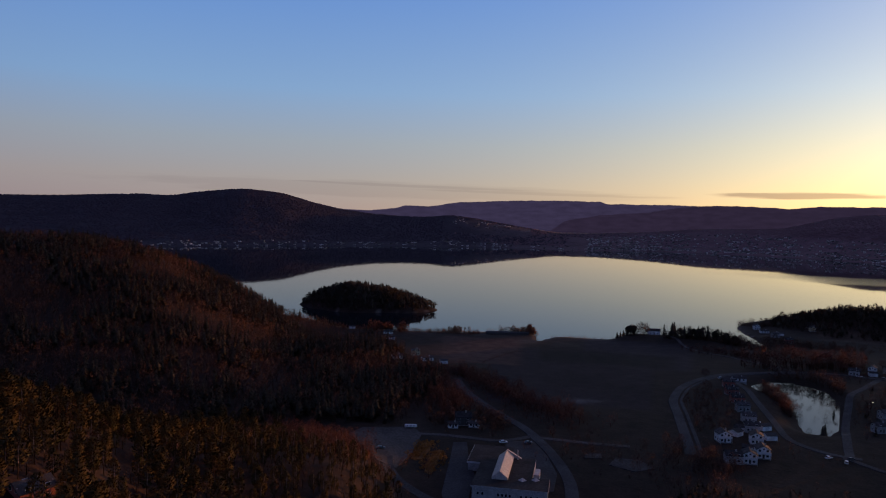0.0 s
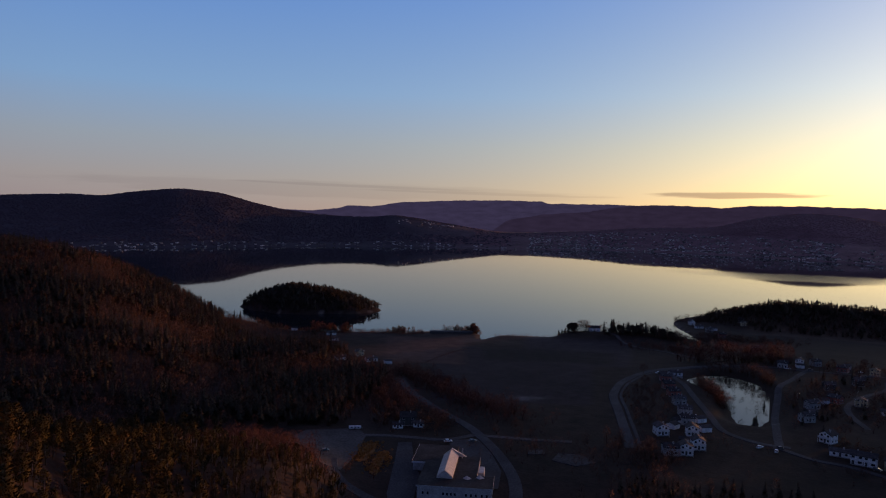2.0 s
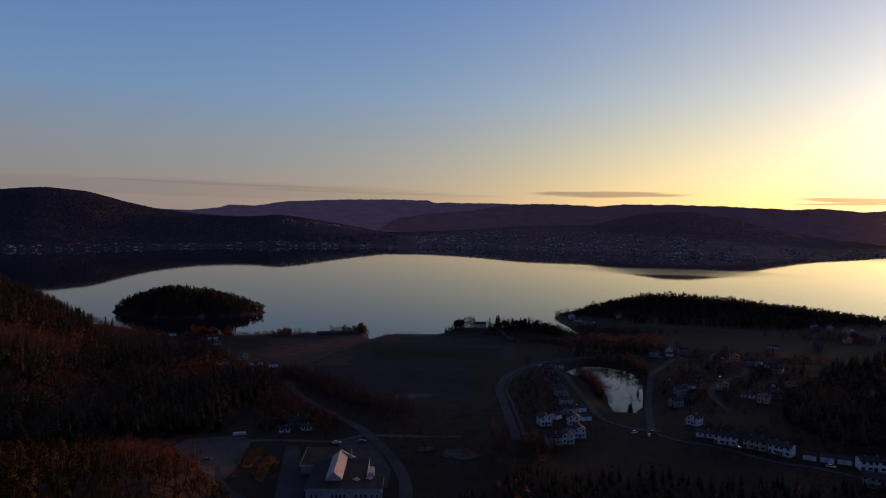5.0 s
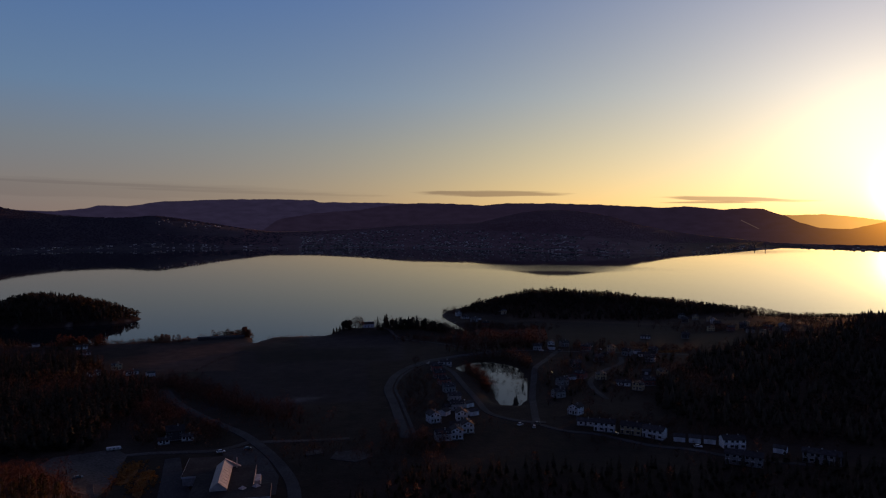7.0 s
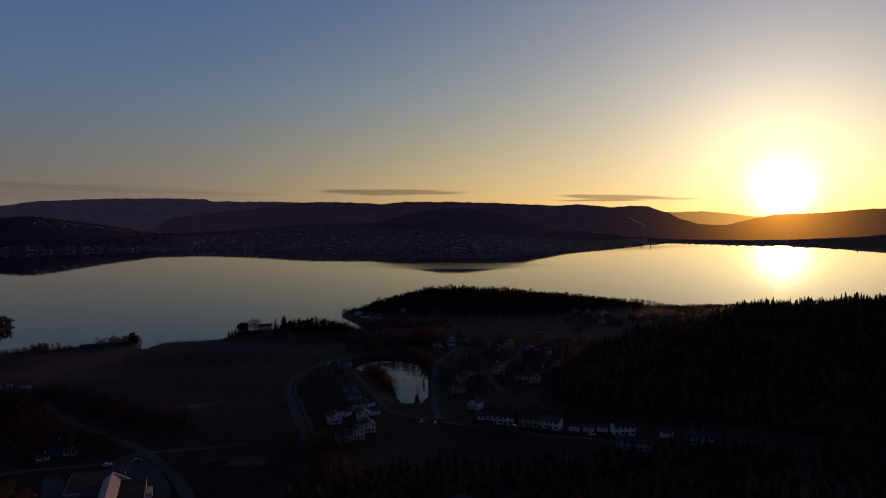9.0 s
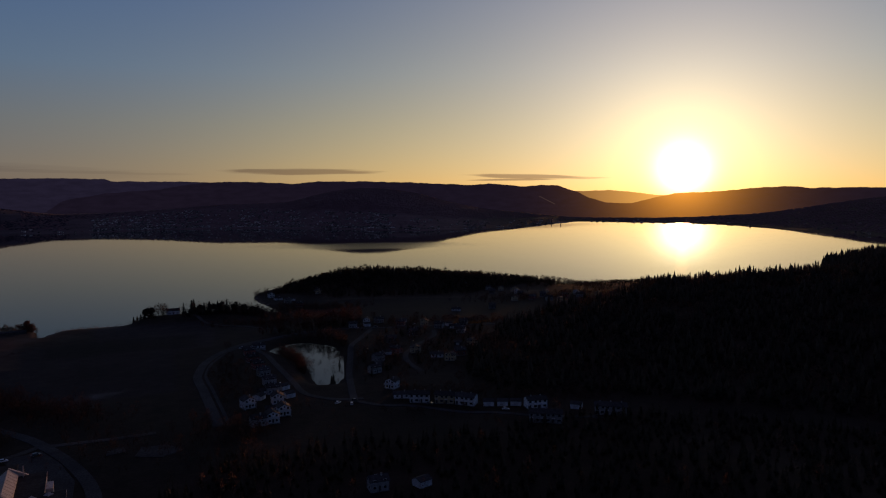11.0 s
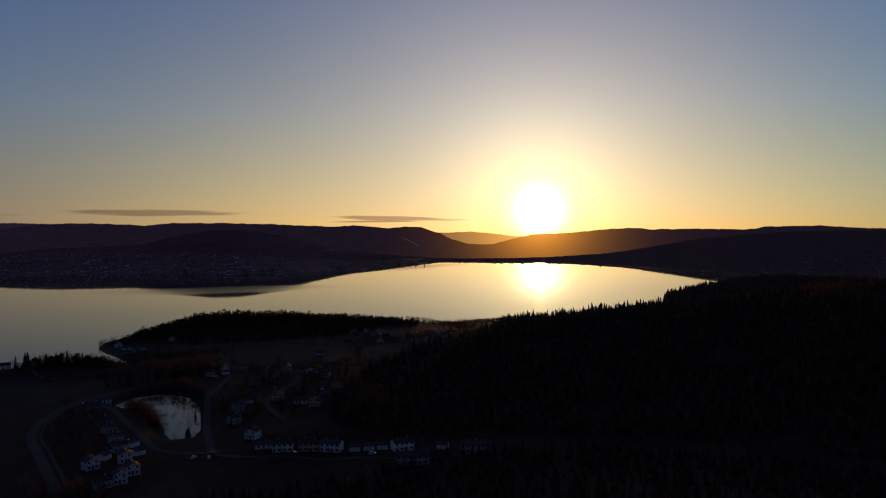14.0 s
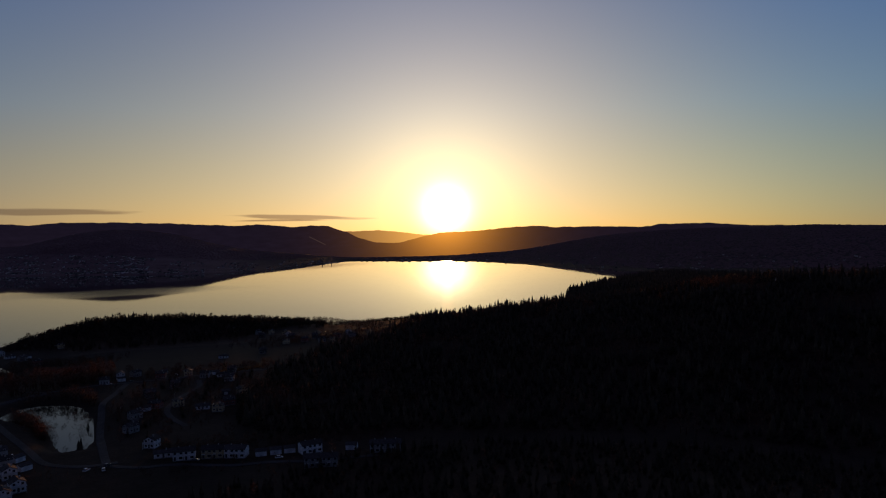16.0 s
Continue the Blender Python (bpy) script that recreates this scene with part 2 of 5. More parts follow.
M_WATER = water_material("fjord_water", 0.012, 0.026, (0.006, 0.010, 0.014), (1060, 1730, 480, 190, -31, 0.085))
M_POND = water_material("pond_water", 0.006, 0.05, (0.008, 0.010, 0.010))
M_SPRUCE = mixed("spruce_needles", (0.032, 0.027, 0.020), (0.054, 0.040, 0.026), 0.05, island=0.2)
M_PINE = mixed("pine_needles", (0.030, 0.028, 0.012), (0.070, 0.047, 0.017), 0.07, island=0.22)
M_TWIGS = mixed("bare_twigs", (0.070, 0.041, 0.031), (0.125, 0.065, 0.044), 0.02, island=0.08)
M_BARK = mixed("bark", (0.06, 0.045, 0.035), (0.14, 0.10, 0.08), 2.0, bump=0.02)


# ---- the lie of the land: metres, z up, the fjord's surface at z = 0 ----
EYE_H = 122.0


def bearing_curve(az, table):
    """Smooth value over the bearing (degrees right of ahead) from (bearing, value) pairs."""
    a, v = zip(*table)
    return np.interp(az, a, v)


def eased(az, table, width):
    """The same, rounded off over some degrees."""
    return sum(bearing_curve(az + k * width, table) for k in (-1, -0.6, -0.2, 0.2, 0.6, 1)) / 6


NEAR_SHORE = ((-180, 2400), (-60, 1500), (-25, 1150), (-17, 1030), (-14, 950), (-12.7, 915), (-10.5, 872), (-9.4, 842), (-8.2, 812), (-7, 794), (-4, 782),
              (-1.8, 782), (1, 782), (7.3, 786), (8.0, 762), (8.5, 752), (9.2, 772), (13.3, 775), (14.4, 800), (19, 842), (22.2, 850), (22.6, 930),
              (23, 985), (25, 1055), (28, 1120), (33, 1160), (38, 1150), (42, 1110), (47.4, 1050), (52.4, 1092), (56, 1135), (58.4, 1160), (60.6, 1205),
              (62, 1245), (63, 1280), (64.6, 1318), (65.8, 1335), (66.1, 1585), (67, 1680), (68, 1767), (69.3, 1880), (71.4, 2050), (73, 2215), (75.4, 2480), (180, 2400))
FAR_SHORE = ((-180, 2500), (-60, 2500), (-30, 2780), (-21, 2860), (-17, 2920), (-8.3, 3165), (0.7, 3400), (7.5, 3420), (11, 3330), (16, 3600),
             (24, 3560), (31, 3200), (35, 3050), (39, 3040), (43.3, 3380), (45.3, 3700), (46.9, 4120), (47.8, 4400), (48.6, 4560), (49.0, 4400), (52.3, 4160),
             (56, 4040), (58.5, 3920), (61.1, 3560), (65.1, 3030), (69.3, 2660), (72, 2480), (76, 2400), (180, 2400))
INLET = ((22.5, 848, 985), (22.8, 838, 925), (23.0, 832, 902), (23.6, 818, 872), (24.3, 802, 838), (25.1, 785, 792))
LEFT_HILL = ((-180, 96), (-60, 96), (-32, 86), (-28.6, 85), (-25, 81), (-23, 76), (-21, 67), (-19, 52), (-17, 36), (-14.8, 21), (-13.3, 8), (-12.4, 3), (-11, 0), (40, 0), (180, 96))
RIGHT_HILL = ((-180, 0), (43, 0), (46, 2), (50, 6), (53, 11), (56, 17), (59, 19), (62.7, 26), (65.8, 33), (70, 40), (74.4, 52),
              (78, 62), (82, 66), (88, 68), (110, 72), (180, 72))
POINT_HILL = ((22, 0), (25, 0), (27.4, 7), (30, 22), (34, 20), (37.8, 14.5), (41.9, 8), (46, 2.5), (49, 0))
SPUR = ((-180, 50), (-45, 56), (-32, 51), (-30, 46), (-26.7, 41), (-23, 29), (-15.5, 20), (-8, 18), (-5.75, 10), (-3.9, 4), (-1, 0), (40, 0), (60, 6), (100, 20), (180, 50))
# far hills round the fjord: bearing, elevation in degrees as seen from the flight, distance
FAR_RIDGE = ((-180, 1.0, 4600), (-60, 1.0, 4600), (-32, 1.04, 4600), (-28.6, 1.14, 4600), (-25, 1.36, 4600), (-23, 1.47, 4600), (-21.1, 1.38, 4600), (-19.1, 1.75, 4600),
             (-15.8, 2.13, 4600), (-12.8, 1.88, 4600), (-10.6, 1.24, 4600), (-8.4, 0.77, 4550), (-6.1, 0.46, 4500), (-3.9, 0.30, 4450),
             (-1.2, 0.27, 4400), (0.7, 0.50, 4400), (2.9, 0.19, 4400), (6.1, -0.32, 4400), (9, -0.8, 4200), (12, -0.75, 4300), (16, -0.5, 4400),
             (20, -0.15, 4400), (25.5, 0.0, 4500), (28.5, 0.8, 4750), (31, 1.15, 4850), (33, 1.1, 4850), (35.5, 0.75, 4800), (38, 0.05, 4700), (41, -0.6, 4700), (45, -1.0, 4700),
             (48, -1.3, 4850), (50.5, -1.35, 4850), (54, -1.35, 4850), (57, -1.3, 4850), (59.5, -1.15, 4850), (61.5, -1.05, 4850), (63.5, -0.8, 4850), (65.5, -0.45, 4850), (69, 0.1, 4850), (73, 0.4, 4850), (76.5, 0.5, 4850), (79.6, 0.5, 4850), (83.7, 0.6, 4850),
             (88, 0.4, 4850), (100, 0.8, 4850), (180, 1.0, 4600))
ISLAND = (-106.0, 996.0)
# the pond's bank, corner by corner
POND = ((236, 532), (250, 542), (262, 546), (273, 543), (279, 531), (281, 513), (276, 494), (268, 474), (255, 449), (241, 424), (231, 410), (221, 404), (215, 411),
        (218, 425), (225, 443), (233, 463), (236, 482), (237, 502), (234, 519))


def soft(v):
    v = np.clip(v, 0.0, 1.0)
    return v * v * (3 - 2 * v)


def ripple(x, y, s):
    """Gentle uneven relief of wavelength about s metres, -1 to 1."""
    a, b = x / s * 6.283, y / s * 6.283
    return (np.sin(a * 0.9 + 1.3 * np.sin(b * 0.53 + 1)) + np.sin(b * 1.1 + 1.7 * np.sin(a * 0.61 + 2)) + np.sin((a + b) * 0.73 + np.sin(a * 1.31))) / 3


def island_height(x, y):
    u, v = x - ISLAND[0], y - ISLAND[1]
    p, w = 0.906 * u - 0.423 * v, 0.423 * u + 0.906 * v
    a = np.arctan2(w, p)
    rim = 1 + 0.04 * np.sin(3 * a + 0.6) + 0.035 * np.sin(5 * a + 2.0) + 0.025 * np.sin(11 * a)
    q = np.hypot(p / 98.0, w / 73.0) / rim
    bulk = np.clip(1 - q ** 2, 0, 1) ** 0.75 * np.interp(u, (-95, -60, -25, 20, 60, 95), (20, 25, 26, 22, 19, 13))
    spit = np.maximum(2.6 - np.hypot((u - 80 - 0.25 * (v - 40)) / 16, (v - 40) / 9) * 2, 2.6 - np.hypot((u - 77) / 14, (v + 28 + 0.2 * (u - 77)) / 7) * 2)
    return np.maximum(np.where(q < 1, 0.5 + bulk, (1 - q) * 30), spit)


def bank_line(pts, n=4):
    """A closed line through the corners, rounded."""
    p = np.array(pts, float)
    a, b, c, d = np.roll(p, 1, 0), p, np.roll(p, -1, 0), np.roll(p, -2, 0)
    t = (np.arange(n) / n)[None, :, None]
    a, b, c, d = (q[:, None] for q in (a, b, c, d))
    return (0.5 * (2 * b + (c - a) * t + (2 * a - 5 * b + 4 * c - d) * t * t + (3 * b - a - 3 * c + d) * t ** 3)).reshape(-1, 2)


POND_BANK = bank_line(POND)


def pond_mask(x, y):
    """Distance inside the pond's bank, in units of 20 m: 0 at the rim, below 0 outside."""
    shape = np.shape(x)
    x, y = np.atleast_1d(x).ravel(), np.atleast_1d(y).ravel()
    out = np.full(len(x), -2.0)
    m = (x > 190) & (x < 315) & (y > 380) & (y < 572)
    if m.any():
        px, py = x[m][:, None], y[m][:, None]
        a, b = POND_BANK, np.roll(POND_BANK, -1, 0)
        e = b - a
        k = np.clip(((px - a[:, 0]) * e[:, 0] + (py - a[:, 1]) * e[:, 1]) / (e ** 2).sum(1), 0, 1)
        d = np.hypot(px - a[:, 0] - k * e[:, 0], py - a[:, 1] - k * e[:, 1]).min(1)
        cross = ((a[:, 1] > py) != (b[:, 1] > py)) & (px < a[:, 0] + (py - a[:, 1]) / np.where(np.abs(e[:, 1]) < 1e-9, 1e-9, e[:, 1]) * e[:, 0])
        out[m] = np.where(cross.sum(1) % 2 == 1, d, -d) / 20
    return out.reshape(shape)


POND_Z = 3.6


def height(x, y):
    """The ground's height at x, y (numpy arrays)."""
    x, y = np.asarray(x, float), np.asarray(y, float)
    r, az = np.hypot(x, y), np.degrees(np.arctan2(x, y))
    wob = 6 * ripple(x, y, 90) + 3 * ripple(x, y, 37)
    d = bearing_curve(az, NEAR_SHORE) - r + wob * soft((np.abs(az - 23.5) - 2.5) / 3)
    inner = bearing_curve(az, [(a, b) for a, b, c in INLET])
    outer = bearing_curve(az, [(a, c) for a, b, c in INLET])
    cut = np.where((az > 22.3) & (az < 25.2), np.maximum(inner - r, r - outer), 1e4)
    far_in = eased(az, NEAR_SHORE, 7) - r
    d = np.where(cut < 25, np.minimum(d, cut), d)
    land = 1.3 * (1 - np.exp(-np.maximum(d, 0) / 6)) + 6.0 * soft((far_in - 20) / 480)
    base = np.where(d > 0, land, np.maximum(d * 0.10, -8))
    inland = soft(d / 70)
    lh = eased(az, LEFT_HILL, 1.2) * np.where(r < 880, soft((r - 400) / 480) * 0.55 + 0.45 * np.clip((r - 420) / 460, 0, 1), soft(1 - (r - 880) / 330))
    rh = eased(az, RIGHT_HILL, 2.0) * np.where(r < 850, soft((r - 440) / 410) * 0.6 + 0.4 * np.clip((r - 450) / 400, 0, 1), soft(1 - (r - 850) / 400))
    ph = eased(az, POINT_HILL, 1.0) * np.exp(-((r - 1000) / 62.0) ** 2)
    sp = eased(az, SPUR, 1.0) * soft(1 - (r - 265) / 130) * soft(1 - (240 - r) / 500)
    rough = (1.6 * ripple(x, y, 130) + 0.8 * ripple(x, y, 47)) * (0.15 + soft((lh + rh + sp) / 25))
    near = base + inland * (np.maximum(np.maximum(lh, rh), sp) + rough) + soft(d / 25) * ph
    pm = pond_mask(x, y)
    rim = soft((pm + 0.6) / 0.45)
    near = near * (1 - rim) + (POND_Z + 0.35) * rim - 2.5 * soft(pm / 0.1)
    # a narrow creek mouth through the shore
    k = np.clip((y - 734) / 45, 0, 1)
    creek = np.abs(x - (104 + 8 * k * k)) + 30 * np.maximum(734 - y, 0) + 30 * np.maximum(y - 800, 0)
    near = np.where(creek < 4.0, -0.8, near)
    # the knoll of the white house, between the field and the water
    near = near + 4.2 * soft((az - 13.6) / 1.5) * soft((23.2 - az) / 2.5) * np.exp(-((r - 788) / 30.0) ** 2) * soft(d / 14)
    # a low headland beyond the wooded hill
    near = near + 9 * np.exp(-((az - 71.5) / 4.0) ** 2) * soft((d - 5) / 60) * soft((r - 1300) / 200)
    rf = eased(az, FAR_SHORE, 0.4) + 40 * ripple(x, y, 700) + 15 * ripple(x, y, 220)
    el = eased(az, [(a, e) for a, e, q in FAR_RIDGE], 0.7)
    dist = eased(az, [(a, q) for a, e, q in FAR_RIDGE], 2.0)
    top = EYE_H + dist * np.tan(np.radians(el))
    f = (r - rf) / np.maximum(dist - rf, 60)
    fold = 1 + (0.07 * ripple(x, y, 1300) + 0.015 * ripple(x, y, 400)) * np.clip(f, 0, 1) * np.clip(1.0 - f, 0, 1) * 4
    far = np.where(f > 0, 2 + (top - 2) * np.where(f < 1, 0.35 * f + 0.65 * soft(f), 1 + 0 * f) * fold, np.maximum((r - rf) * 0.1, -8))
    hill = soft(r / 150)
    near = near * hill + 46 * (1 - hill)
    z = np.maximum(near, far)
    return np.maximum(z, island_height(x, y))



def land_cover(x, y, z):
    """Base colour of the ground: grass, ploughed field, woodland floor, bare shore; far land tinted for haze."""
    r, az = np.hypot(x, y), np.degrees(np.arctan2(x, y))
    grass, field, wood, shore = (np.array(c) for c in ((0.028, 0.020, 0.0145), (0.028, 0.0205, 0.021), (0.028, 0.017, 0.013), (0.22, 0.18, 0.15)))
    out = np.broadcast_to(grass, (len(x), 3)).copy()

    def lay(colour, mask):
        nonlocal out
        k = np.clip(mask, 0, 1)[:, None]
        out = out * (1 - k) + colour * k
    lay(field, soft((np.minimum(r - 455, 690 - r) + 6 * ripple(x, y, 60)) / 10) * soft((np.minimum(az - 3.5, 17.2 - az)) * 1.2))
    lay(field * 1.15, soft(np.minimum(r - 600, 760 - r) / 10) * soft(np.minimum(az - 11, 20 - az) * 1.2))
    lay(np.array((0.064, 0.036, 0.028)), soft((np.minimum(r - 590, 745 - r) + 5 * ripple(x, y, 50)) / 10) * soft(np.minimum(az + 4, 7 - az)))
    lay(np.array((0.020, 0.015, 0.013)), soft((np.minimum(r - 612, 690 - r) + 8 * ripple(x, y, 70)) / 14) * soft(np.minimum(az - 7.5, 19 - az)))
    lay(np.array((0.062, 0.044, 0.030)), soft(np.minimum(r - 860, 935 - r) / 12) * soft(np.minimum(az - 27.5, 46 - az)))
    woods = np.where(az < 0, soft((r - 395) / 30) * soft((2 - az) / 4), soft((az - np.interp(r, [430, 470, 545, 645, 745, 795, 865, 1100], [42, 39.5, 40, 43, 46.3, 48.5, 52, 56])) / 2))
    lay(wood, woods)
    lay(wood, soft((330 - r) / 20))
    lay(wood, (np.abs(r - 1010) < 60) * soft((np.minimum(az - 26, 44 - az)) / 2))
    lay(np.array((0.13, 0.115, 0.11)), 0.55 * soft(1.4 - np.hypot((x - 97) / 14, (y - 467) / 5) + 0.5 * ripple(x, y, 9)))
    # far land: distance haze put into the colour, changing with the bearing
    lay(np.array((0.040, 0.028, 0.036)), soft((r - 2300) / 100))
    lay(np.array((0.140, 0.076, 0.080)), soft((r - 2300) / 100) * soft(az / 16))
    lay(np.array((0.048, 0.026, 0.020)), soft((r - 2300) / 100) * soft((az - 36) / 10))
    lay(wood, soft((r - 940) / 30) * (r < 2300) * soft((az - 40) / 3))
    lay(shore, soft(1 - np.abs(z - 0.6) / 0.9) * (r < 2300) * np.where(r > 1020, 0.15, 0.7))
    return np.concatenate([out, np.ones((len(x), 1))], 1)




def mesh_from(name, verts, faces_flat, sides, mats, smooth=False):
    """A mesh from numpy arrays: faces of one number of sides."""
    me = bpy.data.meshes.new(name)
    nf = len(faces_flat) // sides
    me.vertices.add(len(verts))
    me.vertices.foreach_set("co", np.asarray(verts, np.float32).ravel())
    me.loops.add(nf * sides)
    me.loops.foreach_set("vertex_index", np.asarray(faces_flat, np.int32).ravel())
    me.polygons.add(nf)
    me.polygons.foreach_set("loop_start", np.arange(nf, dtype=np.int32) * sides)
    if smooth:
        me.polygons.foreach_set("use_smooth", np.ones(nf, bool))
    for m in mats:
        me.materials.append(m)
    me.update(calc_edges=True)
    me.validate()
    return me


# ---- ground: one sheet round the camera's place, finest where it is looked at ----
def ground_material():
    m, t, s = material("ground_cover", 0.95)
    at = t.nodes.new("ShaderNodeVertexColor")
    at.layer_name = "cover"
    tc = t.nodes.new("ShaderNodeTexCoord").outputs["Object"]
    col = at.outputs[0]
    for scale, lo, hi in ((0.012, 0.75, 1.25), (0.11, 0.75, 1.3), (0.9, 0.7, 1.3)):
        n = t.nodes.new("ShaderNodeTexNoise")
        n.inputs["Scale"].default_value, n.inputs["Detail"].default_value = scale, 5.0
        t.links.new(tc, n.inputs["Vector"])
        mr = t.nodes.new("ShaderNodeMapRange")
        mr.inputs[1].default_value, mr.inputs[2].default_value, mr.inputs[3].default_value, mr.inputs[4].default_value = 0.3, 0.7, lo, hi
        t.links.new(n.outputs[0], mr.inputs[0])
        hs = t.nodes.new("ShaderNodeHueSaturation")
        t.links.new(mr.outputs[0], hs.inputs["Value"]), t.links.new(col, hs.inputs["Color"])
        col = hs.outputs[0]
    t.links.new(col, s.inputs["Base Color"])
    bn = t.nodes.new("ShaderNodeTexNoise")
    bn.inputs["Scale"].default_value, bn.inputs["Detail"].default_value = 0.35, 8.0
    t.links.new(tc, bn.inputs["Vector"])
    bp = t.nodes.new("ShaderNodeBump")
    bp.inputs["Strength"].default_value, bp.inputs["Distance"].default_value = 0.5, 0.5
    t.links.new(bn.outputs[0], bp.inputs["Height"])
    t.links.new(bp.outputs[0], s.inputs["Normal"])
    return m


azs = np.concatenate([np.arange(-180, -42, 6.0), np.arange(-42, 98, 0.3), np.arange(98, 180, 6.0)])
rings = np.concatenate([np.concatenate([[0.02], np.linspace(6, 180, 16)]), np.arange(190, 1260, 6.0), np.arange(1260, 2500, 25.0), np.arange(2500, 4960, 40.0)])
A_, R_ = np.meshgrid(np.radians(azs), rings, indexing="ij")
GX, GY = R_ * np.sin(A_), R_ * np.cos(A_)
GZ = height(GX, GY)
na, nr = GX.shape
ii, jj = np.meshgrid(np.arange(na), np.arange(nr - 1), indexing="ij")
i2 = (ii + 1) % na
quads = np.stack([ii * nr + jj, ii * nr + jj + 1, i2 * nr + jj + 1, i2 * nr + jj], -1).reshape(-1)
ground_me = mesh_from("ground", np.stack([GX, GY, GZ], -1).reshape(-1, 3), quads, 4, [ground_material()], True)
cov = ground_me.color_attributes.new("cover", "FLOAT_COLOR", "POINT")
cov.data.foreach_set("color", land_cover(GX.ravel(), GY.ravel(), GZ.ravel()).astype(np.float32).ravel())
ground = tagged(new("ground", ground_me), "dusky ground of fields, woodland floor and shores round the fjord", "ground", kind="structure")

# ---- water: the fjord and the pond ----
bm = bmesh.new()
bmesh.ops.create_circle(bm, cap_ends=True, radius=5200, segments=96)
me = bpy.data.meshes.new("water")
bm.to_mesh(me)
bm.free()
me.materials.append(M_WATER)
tagged(new("water", me), "calm fjord water mirroring the evening sky", "water", kind="structure")
bm = bmesh.new()
mid = POND_BANK.mean(0)
bm.faces.new([bm.verts.new((*(q - mid + (q - mid) / np.linalg.norm(q - mid) * 1.6), 0)) for q in POND_BANK])
bmesh.ops.recalc_face_normals(bm, faces=bm.faces)
if next(iter(bm.faces)).normal.z < 0:
    bmesh.ops.reverse_faces(bm, faces=bm.faces)
bmesh.ops.triangulate(bm, faces=bm.faces)
me = bpy.data.meshes.new("pond_water")
bm.to_mesh(me)
bm.free()
me.materials.append(M_POND)
pond = tagged(new("water_pond", me), "still pond between the road and the houses", "pond", kind="structure")
pond.location = (mid[0], mid[1], POND_Z)


# ---- woods ----
rng = np.random.default_rng(7)


def spruce_shape(h, tiers, sides, seed):
    g = np.random.default_rng(seed)
    v, f = [], []
    for k in range(tiers):
        lo, hi = 0.10 + 0.80 * k / tiers, 0.10 + 0.80 * (k + 1) / tiers + 0.16
        rad = h * 0.19 * (1 - k / tiers) ** 0.8 + 0.25
        b = len(v)
        for s in range(sides):
            a = 6.283 * (s + g.uniform(-0.3, 0.3)) / sides + k
            q = rad * g.uniform(0.6, 1.2)
            v.append((q * math.cos(a), q * math.sin(a), h * lo + g.uniform(-0.3, 0.3)))
        v.append((g.uniform(-0.1, 0.1), g.uniform(-0.1, 0.1), h * min(hi, 1.0)))
        f += [(b + s, b + (s + 1) % sides, b + sides) for s in range(sides)]
    b = len(v)
    v += [(0.2, 0, -0.6), (-0.1, 0.17, -0.6), (-0.1, -0.17, -0.6), (0, 0, h * 0.4)]
    f += [(b, b + 1, b + 3), (b + 1, b + 2, b + 3), (b + 2, b, b + 3)]
    return np.array(v), np.array(f)


def spray_shape(h, n, seed, width=0.27, base=0.25, size=1.0, blade=0.45):
    """A crown of many small loose sprays on a thin stem."""
    g = np.random.default_rng(seed)
    v = [(0.16, 0, -0.6), (-0.08, 0.14, -0.6), (-0.08, -0.14, -0.6), (0, 0, h * 0.75)]
    f = [(0, 1, 3), (1, 2, 3), (2, 0, 3)]
    for k in range(n):
        u = g.uniform(0, 1)
        zc = h * (base + (0.96 - base) * u)
        rr = h * width * math.sin(math.pi * min(max(0.12 + 0.82 * u, 0), 1)) ** 0.7 * math.sqrt(g.uniform(0.05, 1))
        a = g.uniform(0, 6.283)
        c = np.array((rr * math.cos(a), rr * math.sin(a), zc))
        out = np.array((math.cos(a), math.sin(a), g.uniform(0.2, 1.4)))
        out /= np.linalg.norm(out)
        side = np.cross(out, g.normal(size=3))
        side /= np.linalg.norm(side)
        L = size * g.uniform(0.6, 1.5) * h / 12
        b = len(v)
        v += [tuple(c - out * L * 0.5 + side * L * blade), tuple(c - out * L * 0.5 - side * L * blade), tuple(c + out * L * 1.0)]
        f.append((b, b + 1, b + 2))
    return np.array(v), np.array(f)


def fir_shape(h, n, seed):
    """A slim conifer of drooping sprays, wide below and pointed above."""
    g = np.random.default_rng(seed)
    v = [(0.16, 0, -0.6), (-0.08, 0.14, -0.6), (-0.08, -0.14, -0.6), (0, 0, h)]
    f = [(0, 1, 3), (1, 2, 3), (2, 0, 3)]
    for k in range(n):
        u = ((k + g.uniform(0, 1)) / n) ** 1.25
        a, q = 2.4 * k + g.uniform(-0.4, 0.4), h * 0.17 * (1 - u) ** 0.75 * g.uniform(0.55, 1.15) + 0.2
        z = h * (0.10 + 0.84 * u)
        c, s, w = math.cos(a), math.sin(a), 0.55 * q + 0.25
        b = len(v)
        v += [(0.1 * q * c, 0.1 * q * s, z + h * 0.08), (q * c - w * s, q * s + w * c, z - 0.22 * q), (q * c + w * s, q * s - w * c, z - 0.30 * q)]
        f.append((b, b + 1, b + 2))
    return np.array(v), np.array(f)


